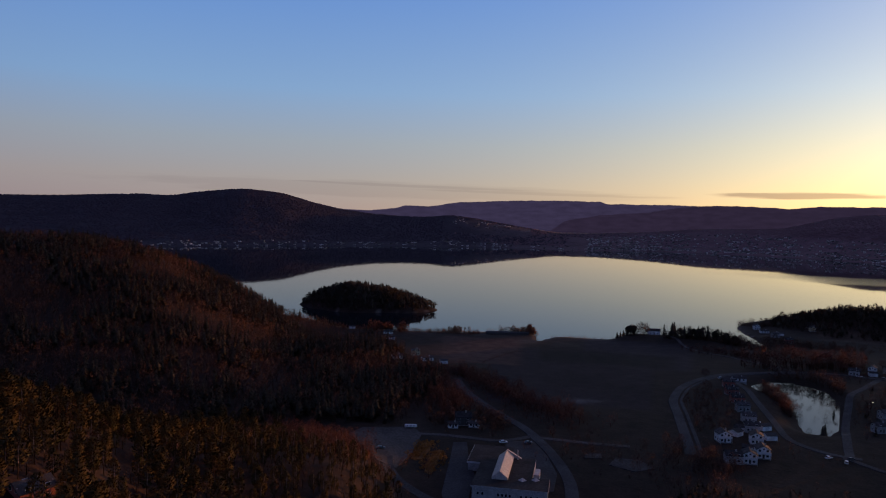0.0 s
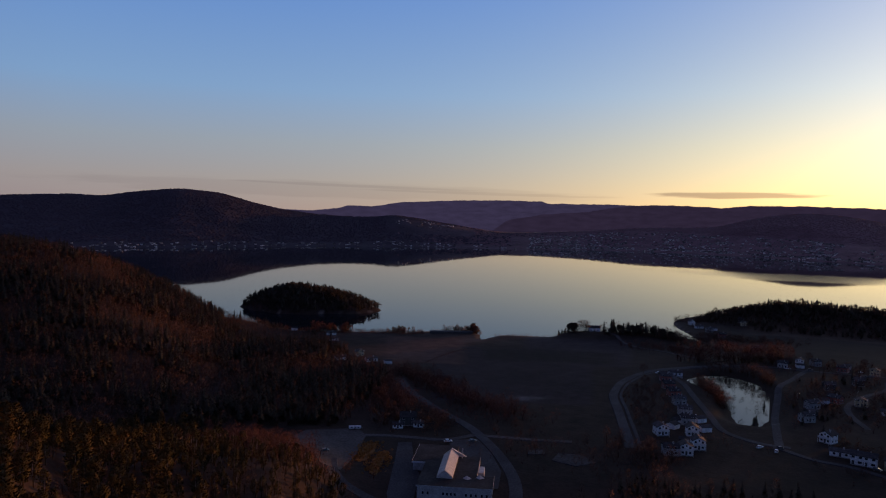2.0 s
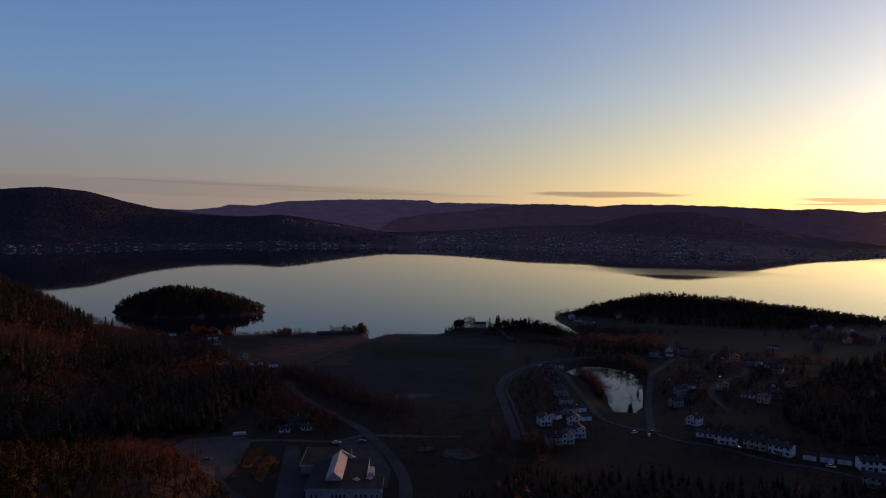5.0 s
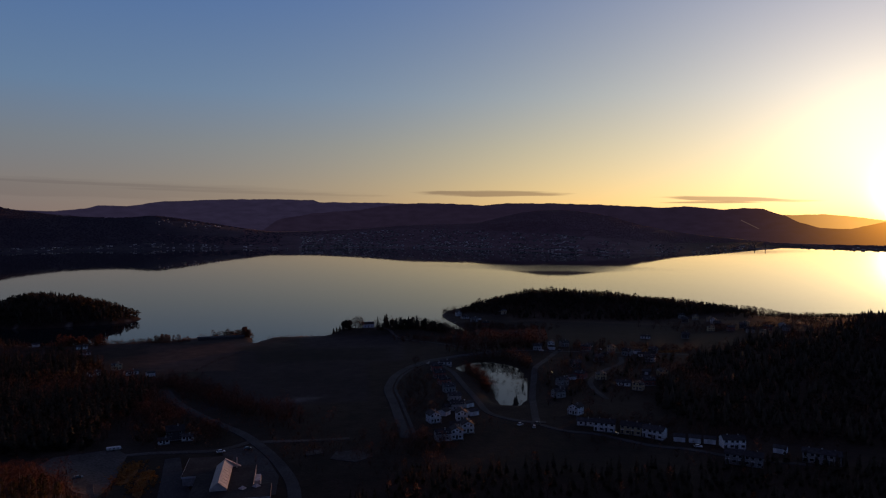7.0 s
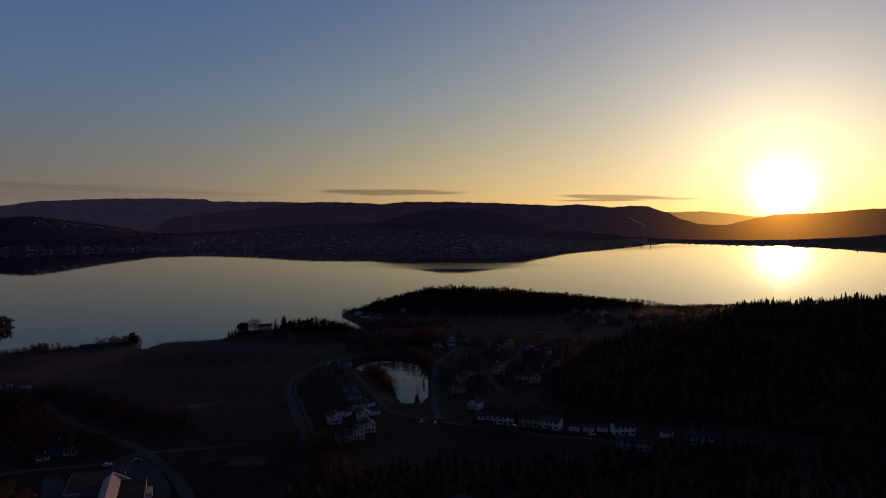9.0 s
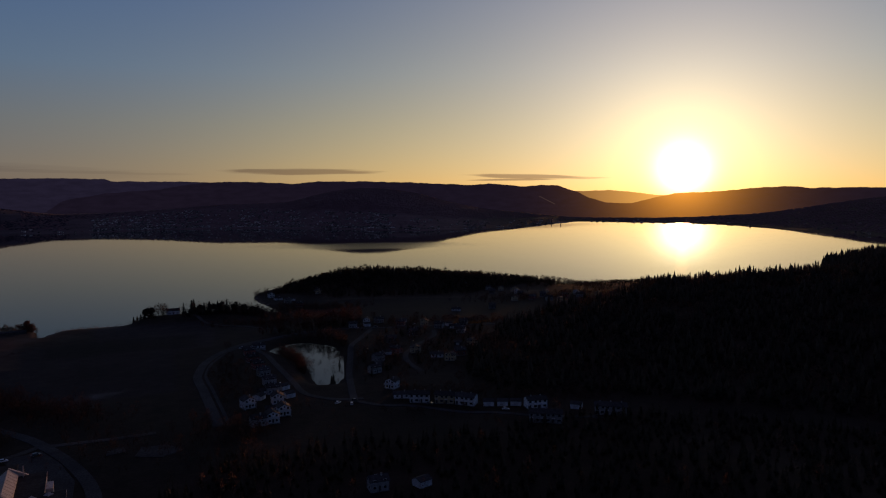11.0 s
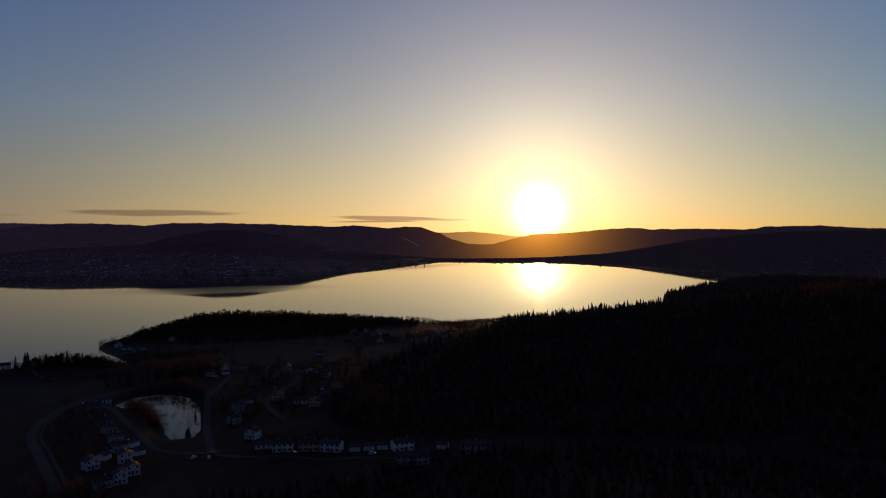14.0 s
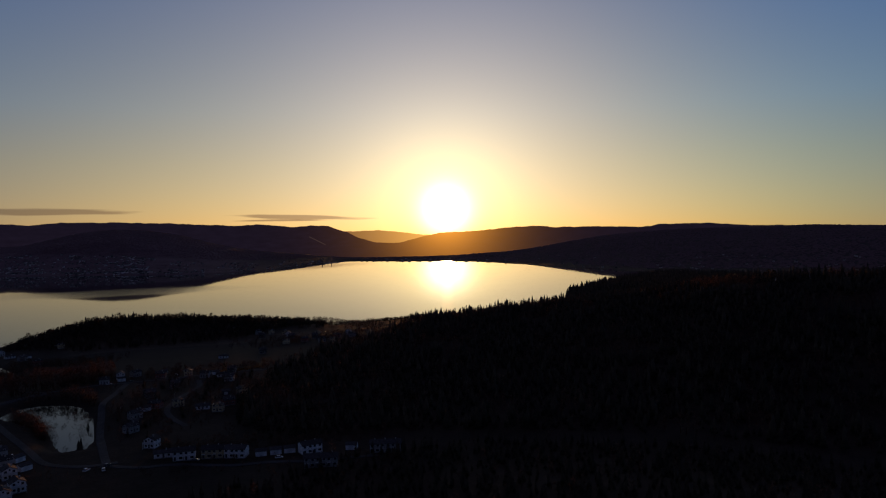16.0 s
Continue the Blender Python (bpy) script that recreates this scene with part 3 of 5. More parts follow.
def rounded(v, f, h, up=0.0):
    """Turns the leaves outward and gives each corner the crown's own outward direction, so that a crown is lit as one soft body."""
    n = v * (1, 1, 0.5) - (0, 0, 0.2 * h)
    n[:, :2] += 1e-3
    n[:, 2] += up * h
    n /= np.linalg.norm(n, axis=1)[:, None]
    face = np.cross(v[f[:, 1]] - v[f[:, 0]], v[f[:, 2]] - v[f[:, 0]])
    back = (face * n[f].mean(1)).sum(1) < 0
    f[back] = f[back][:, ::-1]
    return n


def grove(name, shapes, pts, sizes, mat, label, category="woods", up=0.0):
    """One mesh of many trees: kind 'stuff'."""
    pick = rng.integers(0, len(shapes), len(pts))
    turn = rng.uniform(0, 6.283, len(pts))
    zs = height(pts[:, 0], pts[:, 1])
    V, F, N, at = [], [], [], 0
    for k, (v, f) in enumerate(shapes):
        m = pick == k
        if not m.any():
            continue
        c, s, q = np.cos(turn[m])[:, None], np.sin(turn[m])[:, None], sizes[m][:, None]
        lean = rng.normal(0, 0.03, (m.sum(), 2))
        x = (v[:, 0] * c - v[:, 1] * s) * q + pts[m, 0][:, None] + lean[:, :1] * v[:, 2] * q
        y = (v[:, 0] * s + v[:, 1] * c) * q + pts[m, 1][:, None] + lean[:, 1:] * v[:, 2] * q
        z = v[:, 2] * q + zs[m][:, None]
        n = rounded(v, f, v[:, 2].max(), up)
        N.append(np.stack([n[:, 0] * c - n[:, 1] * s, n[:, 0] * s + n[:, 1] * c, n[:, 2] + 0 * c], -1).reshape(-1, 3))
        V.append(np.stack([x, y, z], -1).reshape(-1, 3))
        F.append((f[None] + (np.arange(m.sum()) * len(v))[:, None, None]).reshape(-1, 3) + at)
        at += m.sum() * len(v)
    me = mesh_from(name, np.concatenate(V), np.concatenate(F).ravel(), 3, [mat], True)
    me.normals_split_custom_set_from_vertices(np.concatenate(N).astype(np.float32))
    return tagged(new(name, me), label, category, kind="stuff")


def scatter(az0, az1, r0, r1, step, keep):
    """Jittered planting places in a ring sector, metres apart about step; keep(x, y, r, az) picks."""
    n = int(radians(az1 - az0) * (r1 * r1 - r0 * r0) / 2 / step ** 2)
    az = rng.uniform(az0, az1, n)
    r = np.sqrt(rng.uniform(r0 * r0, r1 * r1, n))
    x, y = r * np.sin(np.radians(az)), r * np.cos(np.radians(az))
    m = keep(x, y, r, az) & (height(x, y) > 0.7)
    # thin out those that crowd each other
    p = np.stack([x[m], y[m]], 1)
    cell = np.floor(p / (step * 0.75)).astype(int)
    _, first = np.unique(cell, axis=0, return_index=True)
    return p[np.sort(first)]


SPRUCES = [spruce_shape(h, 4, 6, k) for k, h in enumerate((11, 13, 15, 12, 14))]
BARES = [spray_shape(h, 64, 40 + k, 0.21, 0.13, 0.76, 0.25) for k, h in enumerate((8, 10, 9, 11))]
FIRS = [fir_shape(h, 44, 240 + k) for k, h in enumerate((11, 13, 15, 12, 14))]
ROUNDS = [spray_shape(h, 105, 140 + k, 0.27, 0.10, 1.05) for k, h in enumerate((10, 12, 11))]
FINE = [spray_shape(h, 130, 340 + k, 0.22, 0.10, 0.55, 0.18) for k, h in enumerate((8, 10, 9))]
THICKET = [spray_shape(h, 125, 360 + k, 0.32, 0.04, 0.58, 0.24) for k, h in enumerate((5, 6.5, 7.5))]
PINES = [spray_shape(h, 560, 60 + k, 0.21, 0.28, 0.42, 0.42) for k, h in enumerate((13, 15, 14, 12))]


def left_edge(r):
    return np.interp(r, [400, 450, 520, 600, 700, 800], [-3, -1, 0.5, -2, -4.5, -6.5])


def patchy(x, y, s, level):
    return ripple(x + 31, y - 17, s) + 0.6 * ripple(x, y, s * 0.37) > level


CLEARINGS = ((-56, 751, 9), (-98, 780, 8), (-36, 606, 15), (-51, 711, 12), (-22, 628, 11), (-11, 601, 12), (3, 590, 10))


def clear(x, y):
    return np.all([np.hypot(x - a, y - b) > c for a, b, c in CLEARINGS], 0)


pts = scatter(-35, 3, 398, 985, 4.3, lambda x, y, r, az: (az < left_edge(r)) & clear(x, y))
leafy = patchy(pts[:, 0], pts[:, 1], 150, 0.12) | (rng.random(len(pts)) < 0.42)
low = np.interp(np.degrees(np.arctan2(pts[:, 0], pts[:, 1])), (-13.5, -11, -7), (1, 0.7, 0.5))
low = np.where(np.hypot(pts[:, 0], pts[:, 1]) > 680, low, 1)
grove("spruce_wood", FIRS, pts[~leafy], low[~leafy] * rng.uniform(0.65, 1.15, (~leafy).sum()), M_SPRUCE, "dense dark spruce wood covering the hillside")
grove("birch_wood", BARES, pts[leafy], low[leafy] * rng.uniform(0.7, 1.25, leafy.sum()), M_TWIGS, "leafless reddish birch wood among the spruces")
pts = scatter(-35, 3, 160, 400, 4.9, lambda x, y, r, az: (np.hypot(x + 95, y - 164) > 7) & (az < np.interp(r, [205, 290, 310, 335, 345, 400], [1, -3, -6, -9, -12, -13])))
leafy = rng.random(len(pts)) < np.interp(np.degrees(np.arctan2(pts[:, 0], pts[:, 1])), (-20, -10), (0.2, 0.3))
grove("pine_wood", PINES, pts[~leafy], rng.uniform(0.65, 1.0, (~leafy).sum()) * np.interp(np.degrees(np.arctan2(pts[~leafy, 0], pts[~leafy, 1])), (-20, -9), (1, 0.62)), M_PINE, "open pine wood with thin trunks on the near spur")
grove("birch_wood", FINE, pts[leafy], rng.uniform(0.7, 1.2, leafy.sum()), M_TWIGS, "leafless birches standing between the pines")

stem = np.array([(0.22, 0, -0.6), (-0.11, 0.19, -0.6), (-0.11, -0.19, -0.6), (0.07, 0, 9.0), (-0.04, 0.06, 9.0), (-0.04, -0.06, 9.0)])
STEMS = [(stem, np.array([(0, 1, 4), (0, 4, 3), (1, 2, 5), (1, 5, 4), (2, 0, 3), (2, 3, 5)]))]
M_PALEBARK = mixed("pale_pine_bark", (0.16, 0.10, 0.07), (0.30, 0.21, 0.16), 0.8, island=0.4)
grove("pine_trunks", STEMS, pts[~leafy], rng.uniform(0.8, 1.1, (~leafy).sum()) * 0.9, M_PALEBARK, "thin pale trunks of the near pines", "trunks")


def right_edge(r):
    return np.interp(r, [430, 470, 545, 645, 745, 795, 865, 1100], [42, 39.5, 40, 43, 46.3, 48.5, 52, 56])


pts = scatter(39, 91, 425, 1000, 5.0, lambda x, y, r, az: az > right_edge(r))
leafy = patchy(pts[:, 0], pts[:, 1], 170, 0.5) | (rng.random(len(pts)) < 0.12)
grove("spruce_wood", SPRUCES + FIRS[:2] + ROUNDS[:1], pts[~leafy], 0.45 + 0.7 * rng.random((~leafy).sum()) ** 2, M_SPRUCE, "dark spruce wood on the hill against the sunset")
grove("birch_wood", BARES, pts[leafy], rng.uniform(0.7, 1.2, leafy.sum()), M_TWIGS, "leafless broadleaf trees in the hill's dark wood")
pts = scatter(13, 91, 215, 405, 4.8, lambda x, y, r, az: (r < np.interp(az, [13, 16, 20, 24, 30, 40, 50, 60, 98], [262, 300, 330, 325, 332, 345, 385, 400, 430])) & (np.hypot(x - 149, y - 236) > 10) & (np.hypot(x - 165, y - 228) > 10))
leafy = rng.random(len(pts)) < 0.06
grove("spruce_wood", FIRS, pts[~leafy], rng.uniform(0.32, 0.62, (~leafy).sum()), M_SPRUCE, "shaded spruces below the terraced houses")
grove("birch_wood", BARES, pts[leafy], rng.uniform(0.7, 1.2, leafy.sum()), M_TWIGS, "leafless trees below the terraced houses")
pts = scatter(24, 48, 870, 1160, 4.6, lambda x, y, r, az: (r > np.interp(az, [24, 26, 29, 34, 40, 44, 48], [985, 935, 888, 884, 905, 975, 1040])) & (az > 25))
front = (np.hypot(pts[:, 0], pts[:, 1]) < 960) & (rng.random(len(pts)) < 0.6)
grove("birch_wood", BARES, pts[front], rng.uniform(0.6, 1.0, front.sum()), M_TWIGS, "leafless trees along the foot of the point's wood")
pts = pts[~front]
grove("point_wood", ROUNDS + SPRUCES[:2] + FIRS[:1], pts, (0.55 + 0.6 * rng.random(len(pts)) ** 1.5) * np.interp(np.degrees(np.arctan2(pts[:, 0], pts[:, 1])), (24, 28, 40, 48), (0.6, 1, 1, 0.6)), M_SPRUCE, "dark round-topped pine wood crowning the low point")
pts = scatter(-12, 1, 900, 1080, 4.4, lambda x, y, r, az: island_height(x, y) > 2.2)
leafy = (rng.random(len(pts)) < 0.25) & (pts[:, 0] > -60)
grove("island_wood", ROUNDS + SPRUCES[:2], pts[~leafy], rng.uniform(0.5, 0.95, (~leafy).sum()), M_SPRUCE, "dark conifers covering the small island")
grove("island_birches", BARES, pts[leafy], rng.uniform(0.6, 0.9, leafy.sum()), M_TWIGS, "leafless birches at the island's end")
pts = scatter(62, 80, 1330, 2300, 9.0, lambda x, y, r, az: az > np.interp(r, [1330, 1500, 1650, 2300], [64, 65.5, 66.5, 73]))
grove("spruce_wood", SPRUCES, pts, rng.uniform(0.8, 1.4, len(pts)), M_SPRUCE, "distant dark wood on the headland across the bay")


pts = scatter(44.5, 56, 955, 1190, 6.0, lambda x, y, r, az: rng.random(len(x)) < 0.75)
grove("shore_wood", ROUNDS, pts, rng.uniform(0.22, 0.5, len(pts)), M_SPRUCE, "low dark thicket along the point's outer shore")


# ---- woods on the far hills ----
# purple of the distance haze put into both wood colours
M_FARWOOD = mixed("far_wood_hazed", (0.125, 0.068, 0.071), (0.155, 0.083, 0.086), 0.004, island=0.06)
M_FARFIR = mixed("far_mountain_hazed", (0.036, 0.026, 0.034), (0.046, 0.032, 0.041), 0.004, island=0.06)


def far_tree(h, seed):
    g = np.random.default_rng(seed)
    v, f = [], []
    for lo, hi, q in ((-0.15, 0.50, 1.6), (0.20, 0.62, 0.8)):
        b = len(v)
        for s in range(4):
            a = 1.571 * s + lo + g.uniform(-0.3, 0.3)
            v.append((h * q * math.cos(a), h * q * math.sin(a), h * lo))
        v.append((0, 0, h * hi))
        f += [(b + s, b + (s + 1) % 4, b + 4) for s in range(4)]
    return np.array(v), np.array(f)


FAR_TREES = [far_tree(h, 300 + k) for k, h in enumerate((5.5, 7, 8, 6.5))]


def far_wood(x, y, r, az):
    up = r - bearing_curve(az, FAR_SHORE)
    town = ((az > 10) & (az < 47) & (up < 640)) | ((az > 0) & (az < 7) & (up > 440) & (up < 860)) | (up < 190)
    return (up > 15) & (rng.random(len(x)) < np.interp(az, (34, 43, 66, 78), (1, 0.7, 0.7, 1))) & (r < np.interp(az, [a for a, e, q in FAR_RIDGE], [q for a, e, q in FAR_RIDGE]) + 60) & (~town | (rng.random(len(x)) < 0.05))


pts = scatter(-40, 16, 2450, 4920, 17, lambda x, y, r, az: far_wood(x, y, r, az) & (rng.random(len(x)) > az / 16))
grove("far_wood", FAR_TREES, pts, rng.uniform(0.7, 1.25, len(pts)), M_FARFIR, "dark woods over the far mountain, haze put into their colour as purple", up=3.0)
pts = scatter(0, 90, 2450, 4920, 17, lambda x, y, r, az: far_wood(x, y, r, az) & (rng.random(len(x)) < az / 16))
grove("far_wood", FAR_TREES, pts, rng.uniform(0.7, 1.25, len(pts)), M_FARWOOD, "woods over the far hills, haze put into their colour as purple-brown", up=3.0)


# ---- more materials ----
M_WHITE = mixed("white_weatherboard", (0.46, 0.45, 0.45), (0.62, 0.605, 0.59), 0.8, 0.7, fine=6.0, obj_random=0.12)
M_BRIGHT = mixed("fresh_white_paint", (0.66, 0.66, 0.66), (0.76, 0.76, 0.75), 0.8, 0.6, fine=6.0)
M_GREYW = mixed("grey_weatherboard", (0.19, 0.18, 0.175), (0.28, 0.265, 0.25), 0.8, 0.75, fine=6.0, obj_random=0.25)
M_OCHRE = mixed("ochre_weatherboard", (0.34, 0.27, 0.15), (0.44, 0.35, 0.20), 0.8, 0.75, fine=6.0, obj_random=0.15)
M_REDW = mixed("red_weatherboard", (0.16, 0.045, 0.035), (0.24, 0.07, 0.05), 0.8, 0.75, fine=6.0, obj_random=0.2)
M_DARKW = mixed("dark_stained_boards", (0.030, 0.026, 0.024), (0.060, 0.050, 0.045), 0.8, 0.75, fine=6.0)
M_ROOF = mixed("dark_roof_tiles", (0.030, 0.028, 0.030), (0.060, 0.055, 0.055), 0.7, 0.8, fine=5.0, obj_random=0.3, bump=0.04)
M_FELT = mixed("roofing_felt", (0.022, 0.020, 0.020), (0.042, 0.038, 0.036), 0.12, 0.85, fine=1.3, bump=0.02)
M_PLASTER = mixed("weathered_pale_render", (0.26, 0.245, 0.24), (0.36, 0.34, 0.33), 0.4, 0.85, fine=3.0)
M_SHEET = mixed("pale_metal_sheet", (0.30, 0.265, 0.245), (0.42, 0.37, 0.34), 0.5, 0.45, fine=4.0)
M_CONC = mixed("concrete", (0.20, 0.19, 0.18), (0.32, 0.31, 0.30), 0.5, 0.85, fine=4.0, bump=0.01)
M_ROAD = mixed("worn_asphalt", (0.034, 0.033, 0.035), (0.056, 0.054, 0.056), 0.08, 0.85, fine=1.2, bump=0.01)
M_GRAVEL = mixed("gravel_lot", (0.048, 0.043, 0.041), (0.080, 0.071, 0.066), 0.06, 0.9, fine=0.9, bump=0.03)
M_PANE, _t, _s = material("window_glass", 0.06)
_s.inputs["Base Color"].default_value = (0.012, 0.014, 0.018, 1)
M_TRIM = mixed("white_trim", (0.38, 0.375, 0.37), (0.50, 0.49, 0.48), 2.0, 0.6)
M_TYRE, _t, _s = material("rubber", 0.8)
_s.inputs["Base Color"].default_value = (0.02, 0.02, 0.02, 1)
M_CARW = mixed("pale_car_paint", (0.55, 0.55, 0.56), (0.62, 0.62, 0.63), 1.5, 0.3)
M_CARD = mixed("dark_car_paint", (0.02, 0.022, 0.03), (0.035, 0.037, 0.045), 1.5, 0.3)
M_PLANK = mixed("grey_planks", (0.12, 0.10, 0.085), (0.22, 0.19, 0.16), 0.6, 0.85, fine=5.0)


# ---- building blocks ----
def box(bm, x0, x1, y0, y1, z0, z1):
    v = [bm.verts.new(p) for p in ((x0, y0, z0), (x1, y0, z0), (x1, y1, z0), (x0, y1, z0), (x0, y0, z1), (x1, y0, z1), (x1, y1, z1), (x0, y1, z1))]
    for f in ((0, 3, 2, 1), (4, 5, 6, 7), (0, 1, 5, 4), (1, 2, 6, 5), (2, 3, 7, 6), (3, 0, 4, 7)):
        bm.faces.new([v[i] for i in f])


def prism(bm, w, d, h0, h, rise, along_x=True):
    """Walls with two gables, from h0 to the eaves at h and the ridge at h + rise, centred."""
    if along_x:
        ends = [[(s * w / 2, -d / 2, h0), (s * w / 2, d / 2, h0), (s * w / 2, d / 2, h), (s * w / 2, 0, h + rise), (s * w / 2, -d / 2, h)] for s in (-1, 1)]
    else:
        ends = [[(-w / 2, s * d / 2, h0), (w / 2, s * d / 2, h0), (w / 2, s * d / 2, h), (0, s * d / 2, h + rise), (-w / 2, s * d / 2, h)] for s in (-1, 1)]
    a, b = ([bm.verts.new(p) for p in e] for e in ends)
    bm.faces.new(a), bm.faces.new(b)
    for i in range(5):
        j = (i + 1) % 5
        bm.faces.new((a[i], a[j], b[j], b[i]))
    bmesh.ops.recalc_face_normals(bm, faces=bm.faces)


def gable_roof(bm, w, d, h, rise, over=0.45, thick=0.22, along_x=True):
    """Two sloping slabs with eaves and verges."""
    run = d if along_x else w
    length = (w if along_x else d) / 2 + over
    k = rise / (run / 2)
    e, ez = run / 2 + over, h - over * k
    for s in (-1, 1):
        pts = [(-length, s * e, ez + 0.03), (length, s * e, ez + 0.03), (length, 0, h + rise + 0.03), (-length, 0, h + rise + 0.03)]
        low = [bm.verts.new(p if along_x else (p[1], p[0], p[2])) for p in pts]
        up = [bm.verts.new((p[0], p[1], p[2] + thick) if along_x else (p[1], p[0], p[2] + thick)) for p in pts]
        bm.faces.new(low), bm.faces.new(up)
        for i in range(4):
            bm.faces.new((low[i], low[(i + 1) % 4], up[(i + 1) % 4], up[i]))
    bmesh.ops.recalc_face_normals(bm, faces=bm.faces)


def part(name, bm, mat, parent, label=""):
    me = bpy.data.meshes.new(name)
    bm.to_mesh(me)
    bm.free()
    me.materials.append(mat)
    ob = new(name, me)
    ob.parent = parent
    return tagged(ob, label) if label else ob


def blocks(name, mat, parent, *boxes, label=""):
    bm = bmesh.new()
    for b in boxes:
        box(bm, *b)
    return part(name, bm, mat, parent, label)


def root(name, label, category, group=""):
    return tagged(new(name), label, category, group)


def ground_pose(x, y, rz=0.0, sink=0.0):
    return pose(x, y, float(height(x, y)) - sink, 0, 0, rz)


def facing(x, y, extra=0.0):
    return -math.degrees(math.atan2(x, y)) + extra


def window(parent, x, y, z, w, h, side="front"):
    """A framed window with its pane, lying on a wall whose outer face passes through x, y."""
    if side == "front":
        fr, pn = (x - w / 2, x + w / 2, y - 0.06, y + 0.04, z, z + h), (x - w / 2 + 0.1, x + w / 2 - 0.1, y - 0.075, y - 0.055, z + 0.1, z + h - 0.1)
    elif side == "back":
        fr, pn = (x - w / 2, x + w / 2, y - 0.04, y + 0.06, z, z + h), (x - w / 2 + 0.1, x + w / 2 - 0.1, y + 0.055, y + 0.075, z + 0.1, z + h - 0.1)
    elif side == "east":
        fr, pn = (x - 0.04, x + 0.06, y - w / 2, y + w / 2, z, z + h), (x + 0.055, x + 0.075, y - w / 2 + 0.1, y + w / 2 - 0.1, z + 0.1, z + h - 0.1)
    else:
        fr, pn = (x - 0.06, x + 0.04, y - w / 2, y + w / 2, z, z + h), (x - 0.075, x - 0.055, y - w / 2 + 0.1, y + w / 2 - 0.1, z + 0.1, z + h - 0.1)
    f = blocks("window", M_TRIM, parent, fr)
    blocks("pane", M_PANE, f, pn)
    return f


def house(label, group, wall, w, d, h, rise, along_x, storeys=2, balcony=False, roof_mat=None):
    """A detached wooden house on a concrete base."""
    w, d, h, rise = w * 0.8, d * 0.8, h * 0.86, rise * 0.85
    r = root("house", label, "house", group)
    blocks("foundation", M_CONC, r, (-w / 2 - 0.05, w / 2 + 0.05, -d / 2 - 0.05, d / 2 + 0.05, -2.0, 0.45))
    bm = bmesh.new()
    prism(bm, w, d, 0.4, h, rise, along_x)
    part("wall", bm, wall, r)
    bm = bmesh.new()
    gable_roof(bm, w, d, h, rise, along_x=along_x)
    part("roof", bm, roof_mat or M_ROOF, r)
    floors = [1.1 + 2.6 * k for k in range(storeys)]
    for z in floors:
        for x in (-w * 0.28, w * 0.28):
            window(r, x, -d / 2, z, 1.3, 1.25)
        window(r, 0.0, d / 2, z, 1.3, 1.25, "back")
        for y in (-d * 0.22, d * 0.22):
            window(r, w / 2, y, z, 1.1, 1.2, "east"), window(r, -w / 2, y, z, 1.1, 1.2, "west")
    if not along_x:
        window(r, 0, -d / 2, h - 0.3, 0.9, 1.0)
    blocks("door", M_DARKW, r, (-0.5, 0.5, -d / 2 - 0.05, -d / 2 + 0.05, 0.4, 2.45))
    blocks("chimney", M_CONC, r, (w * 0.12, w * 0.12 + 0.7, -0.9, -0.3, h, h + rise + 0.9))
    if balcony:
        b = blocks("balcony", M_TRIM, r, (-w / 2, w / 2, -d / 2 - 1.5, -d / 2 - 0.02, 2.9, 3.05))
        blocks("railing", M_TRIM, b, (-w / 2, w / 2, -d / 2 - 1.5, -d / 2 - 1.42, 3.05, 4.0))
        for x in (-w / 2 + 0.1, w / 2 - 0.1):
            blocks("post", M_TRIM, b, (x - 0.07, x + 0.07, -d / 2 - 1.48, -d / 2 - 1.34, -1.0, 2.9))
    return r


OCCUPIED = [(14, 402), (227, 768), (235, 765), (231, 760), (72, 766), (60, 766), (84, 766), (26, 300), (26, 325), (20, 345)]


def settle(first, spots):
    """Puts the first thing at the first spot and copies at the rest: x, y, turn from facing the camera's hill."""
    for k, (x, y, extra) in enumerate(spots):
        OCCUPIED.append((x, y))
        m = ground_pose(x, y, facing(x, y, extra))
        if k == 0:
            first.matrix_basis = m
        else:
            copy_thing(first, m)


G = "houses of the village"
settle(house("white two-storey wooden house with a dark tiled roof", G, M_WHITE, 8.0, 8.5, 5.7, 2.0, False, balcony=True),
       ((153, 378, 22), (153, 345, 8), (163, 353, 12), (170, 376, 8), (350, 571, 0), (620, 649, 5), (648, 575, -8), (378, 848, 20), (240, 362, -30)))
settle(house("dark-stained two-storey wooden house with a tiled roof", G, M_DARKW, 8.5, 8.0, 5.2, 2.1, True),
       ((319, 482, 15), (417, 508, -20), (614, 598, 0), (606, 628, 12), (438, 842, -10), (508, 570, 10), (599, 672, -8), (351, 497, 20)))
settle(house("pale grey wooden house with a dark tiled roof", G, M_GREYW, 9.5, 7.5, 4.9, 1.9, True),
       ((145, 345, 14), (177, 398, 12), (184, 418, 15), (191, 443, 20), (364, 571, 30), (330, 562, 0), (391, 511, -25), (275, 433, 40), (253, 403, 40), (616, 699, 12), (391, 480, -15), (149, 236, 15), (590, 564, 10), (372, 786, 30), (634, 557, 0), (843, 95, 10)))
settle(house("red-brown wooden house with a dark tiled roof", G, M_REDW, 10, 7.5, 4.6, 2.0, True),
       ((197, 466, 22), (203, 490, 20), (211, 515, 12), (372, 546, -15), (332, 409, 20), (300, 447, -30), (588, 589, 8), (365, 741, 20), (622, 570, -10), (608, 731, 5), (351, 642, 25)))
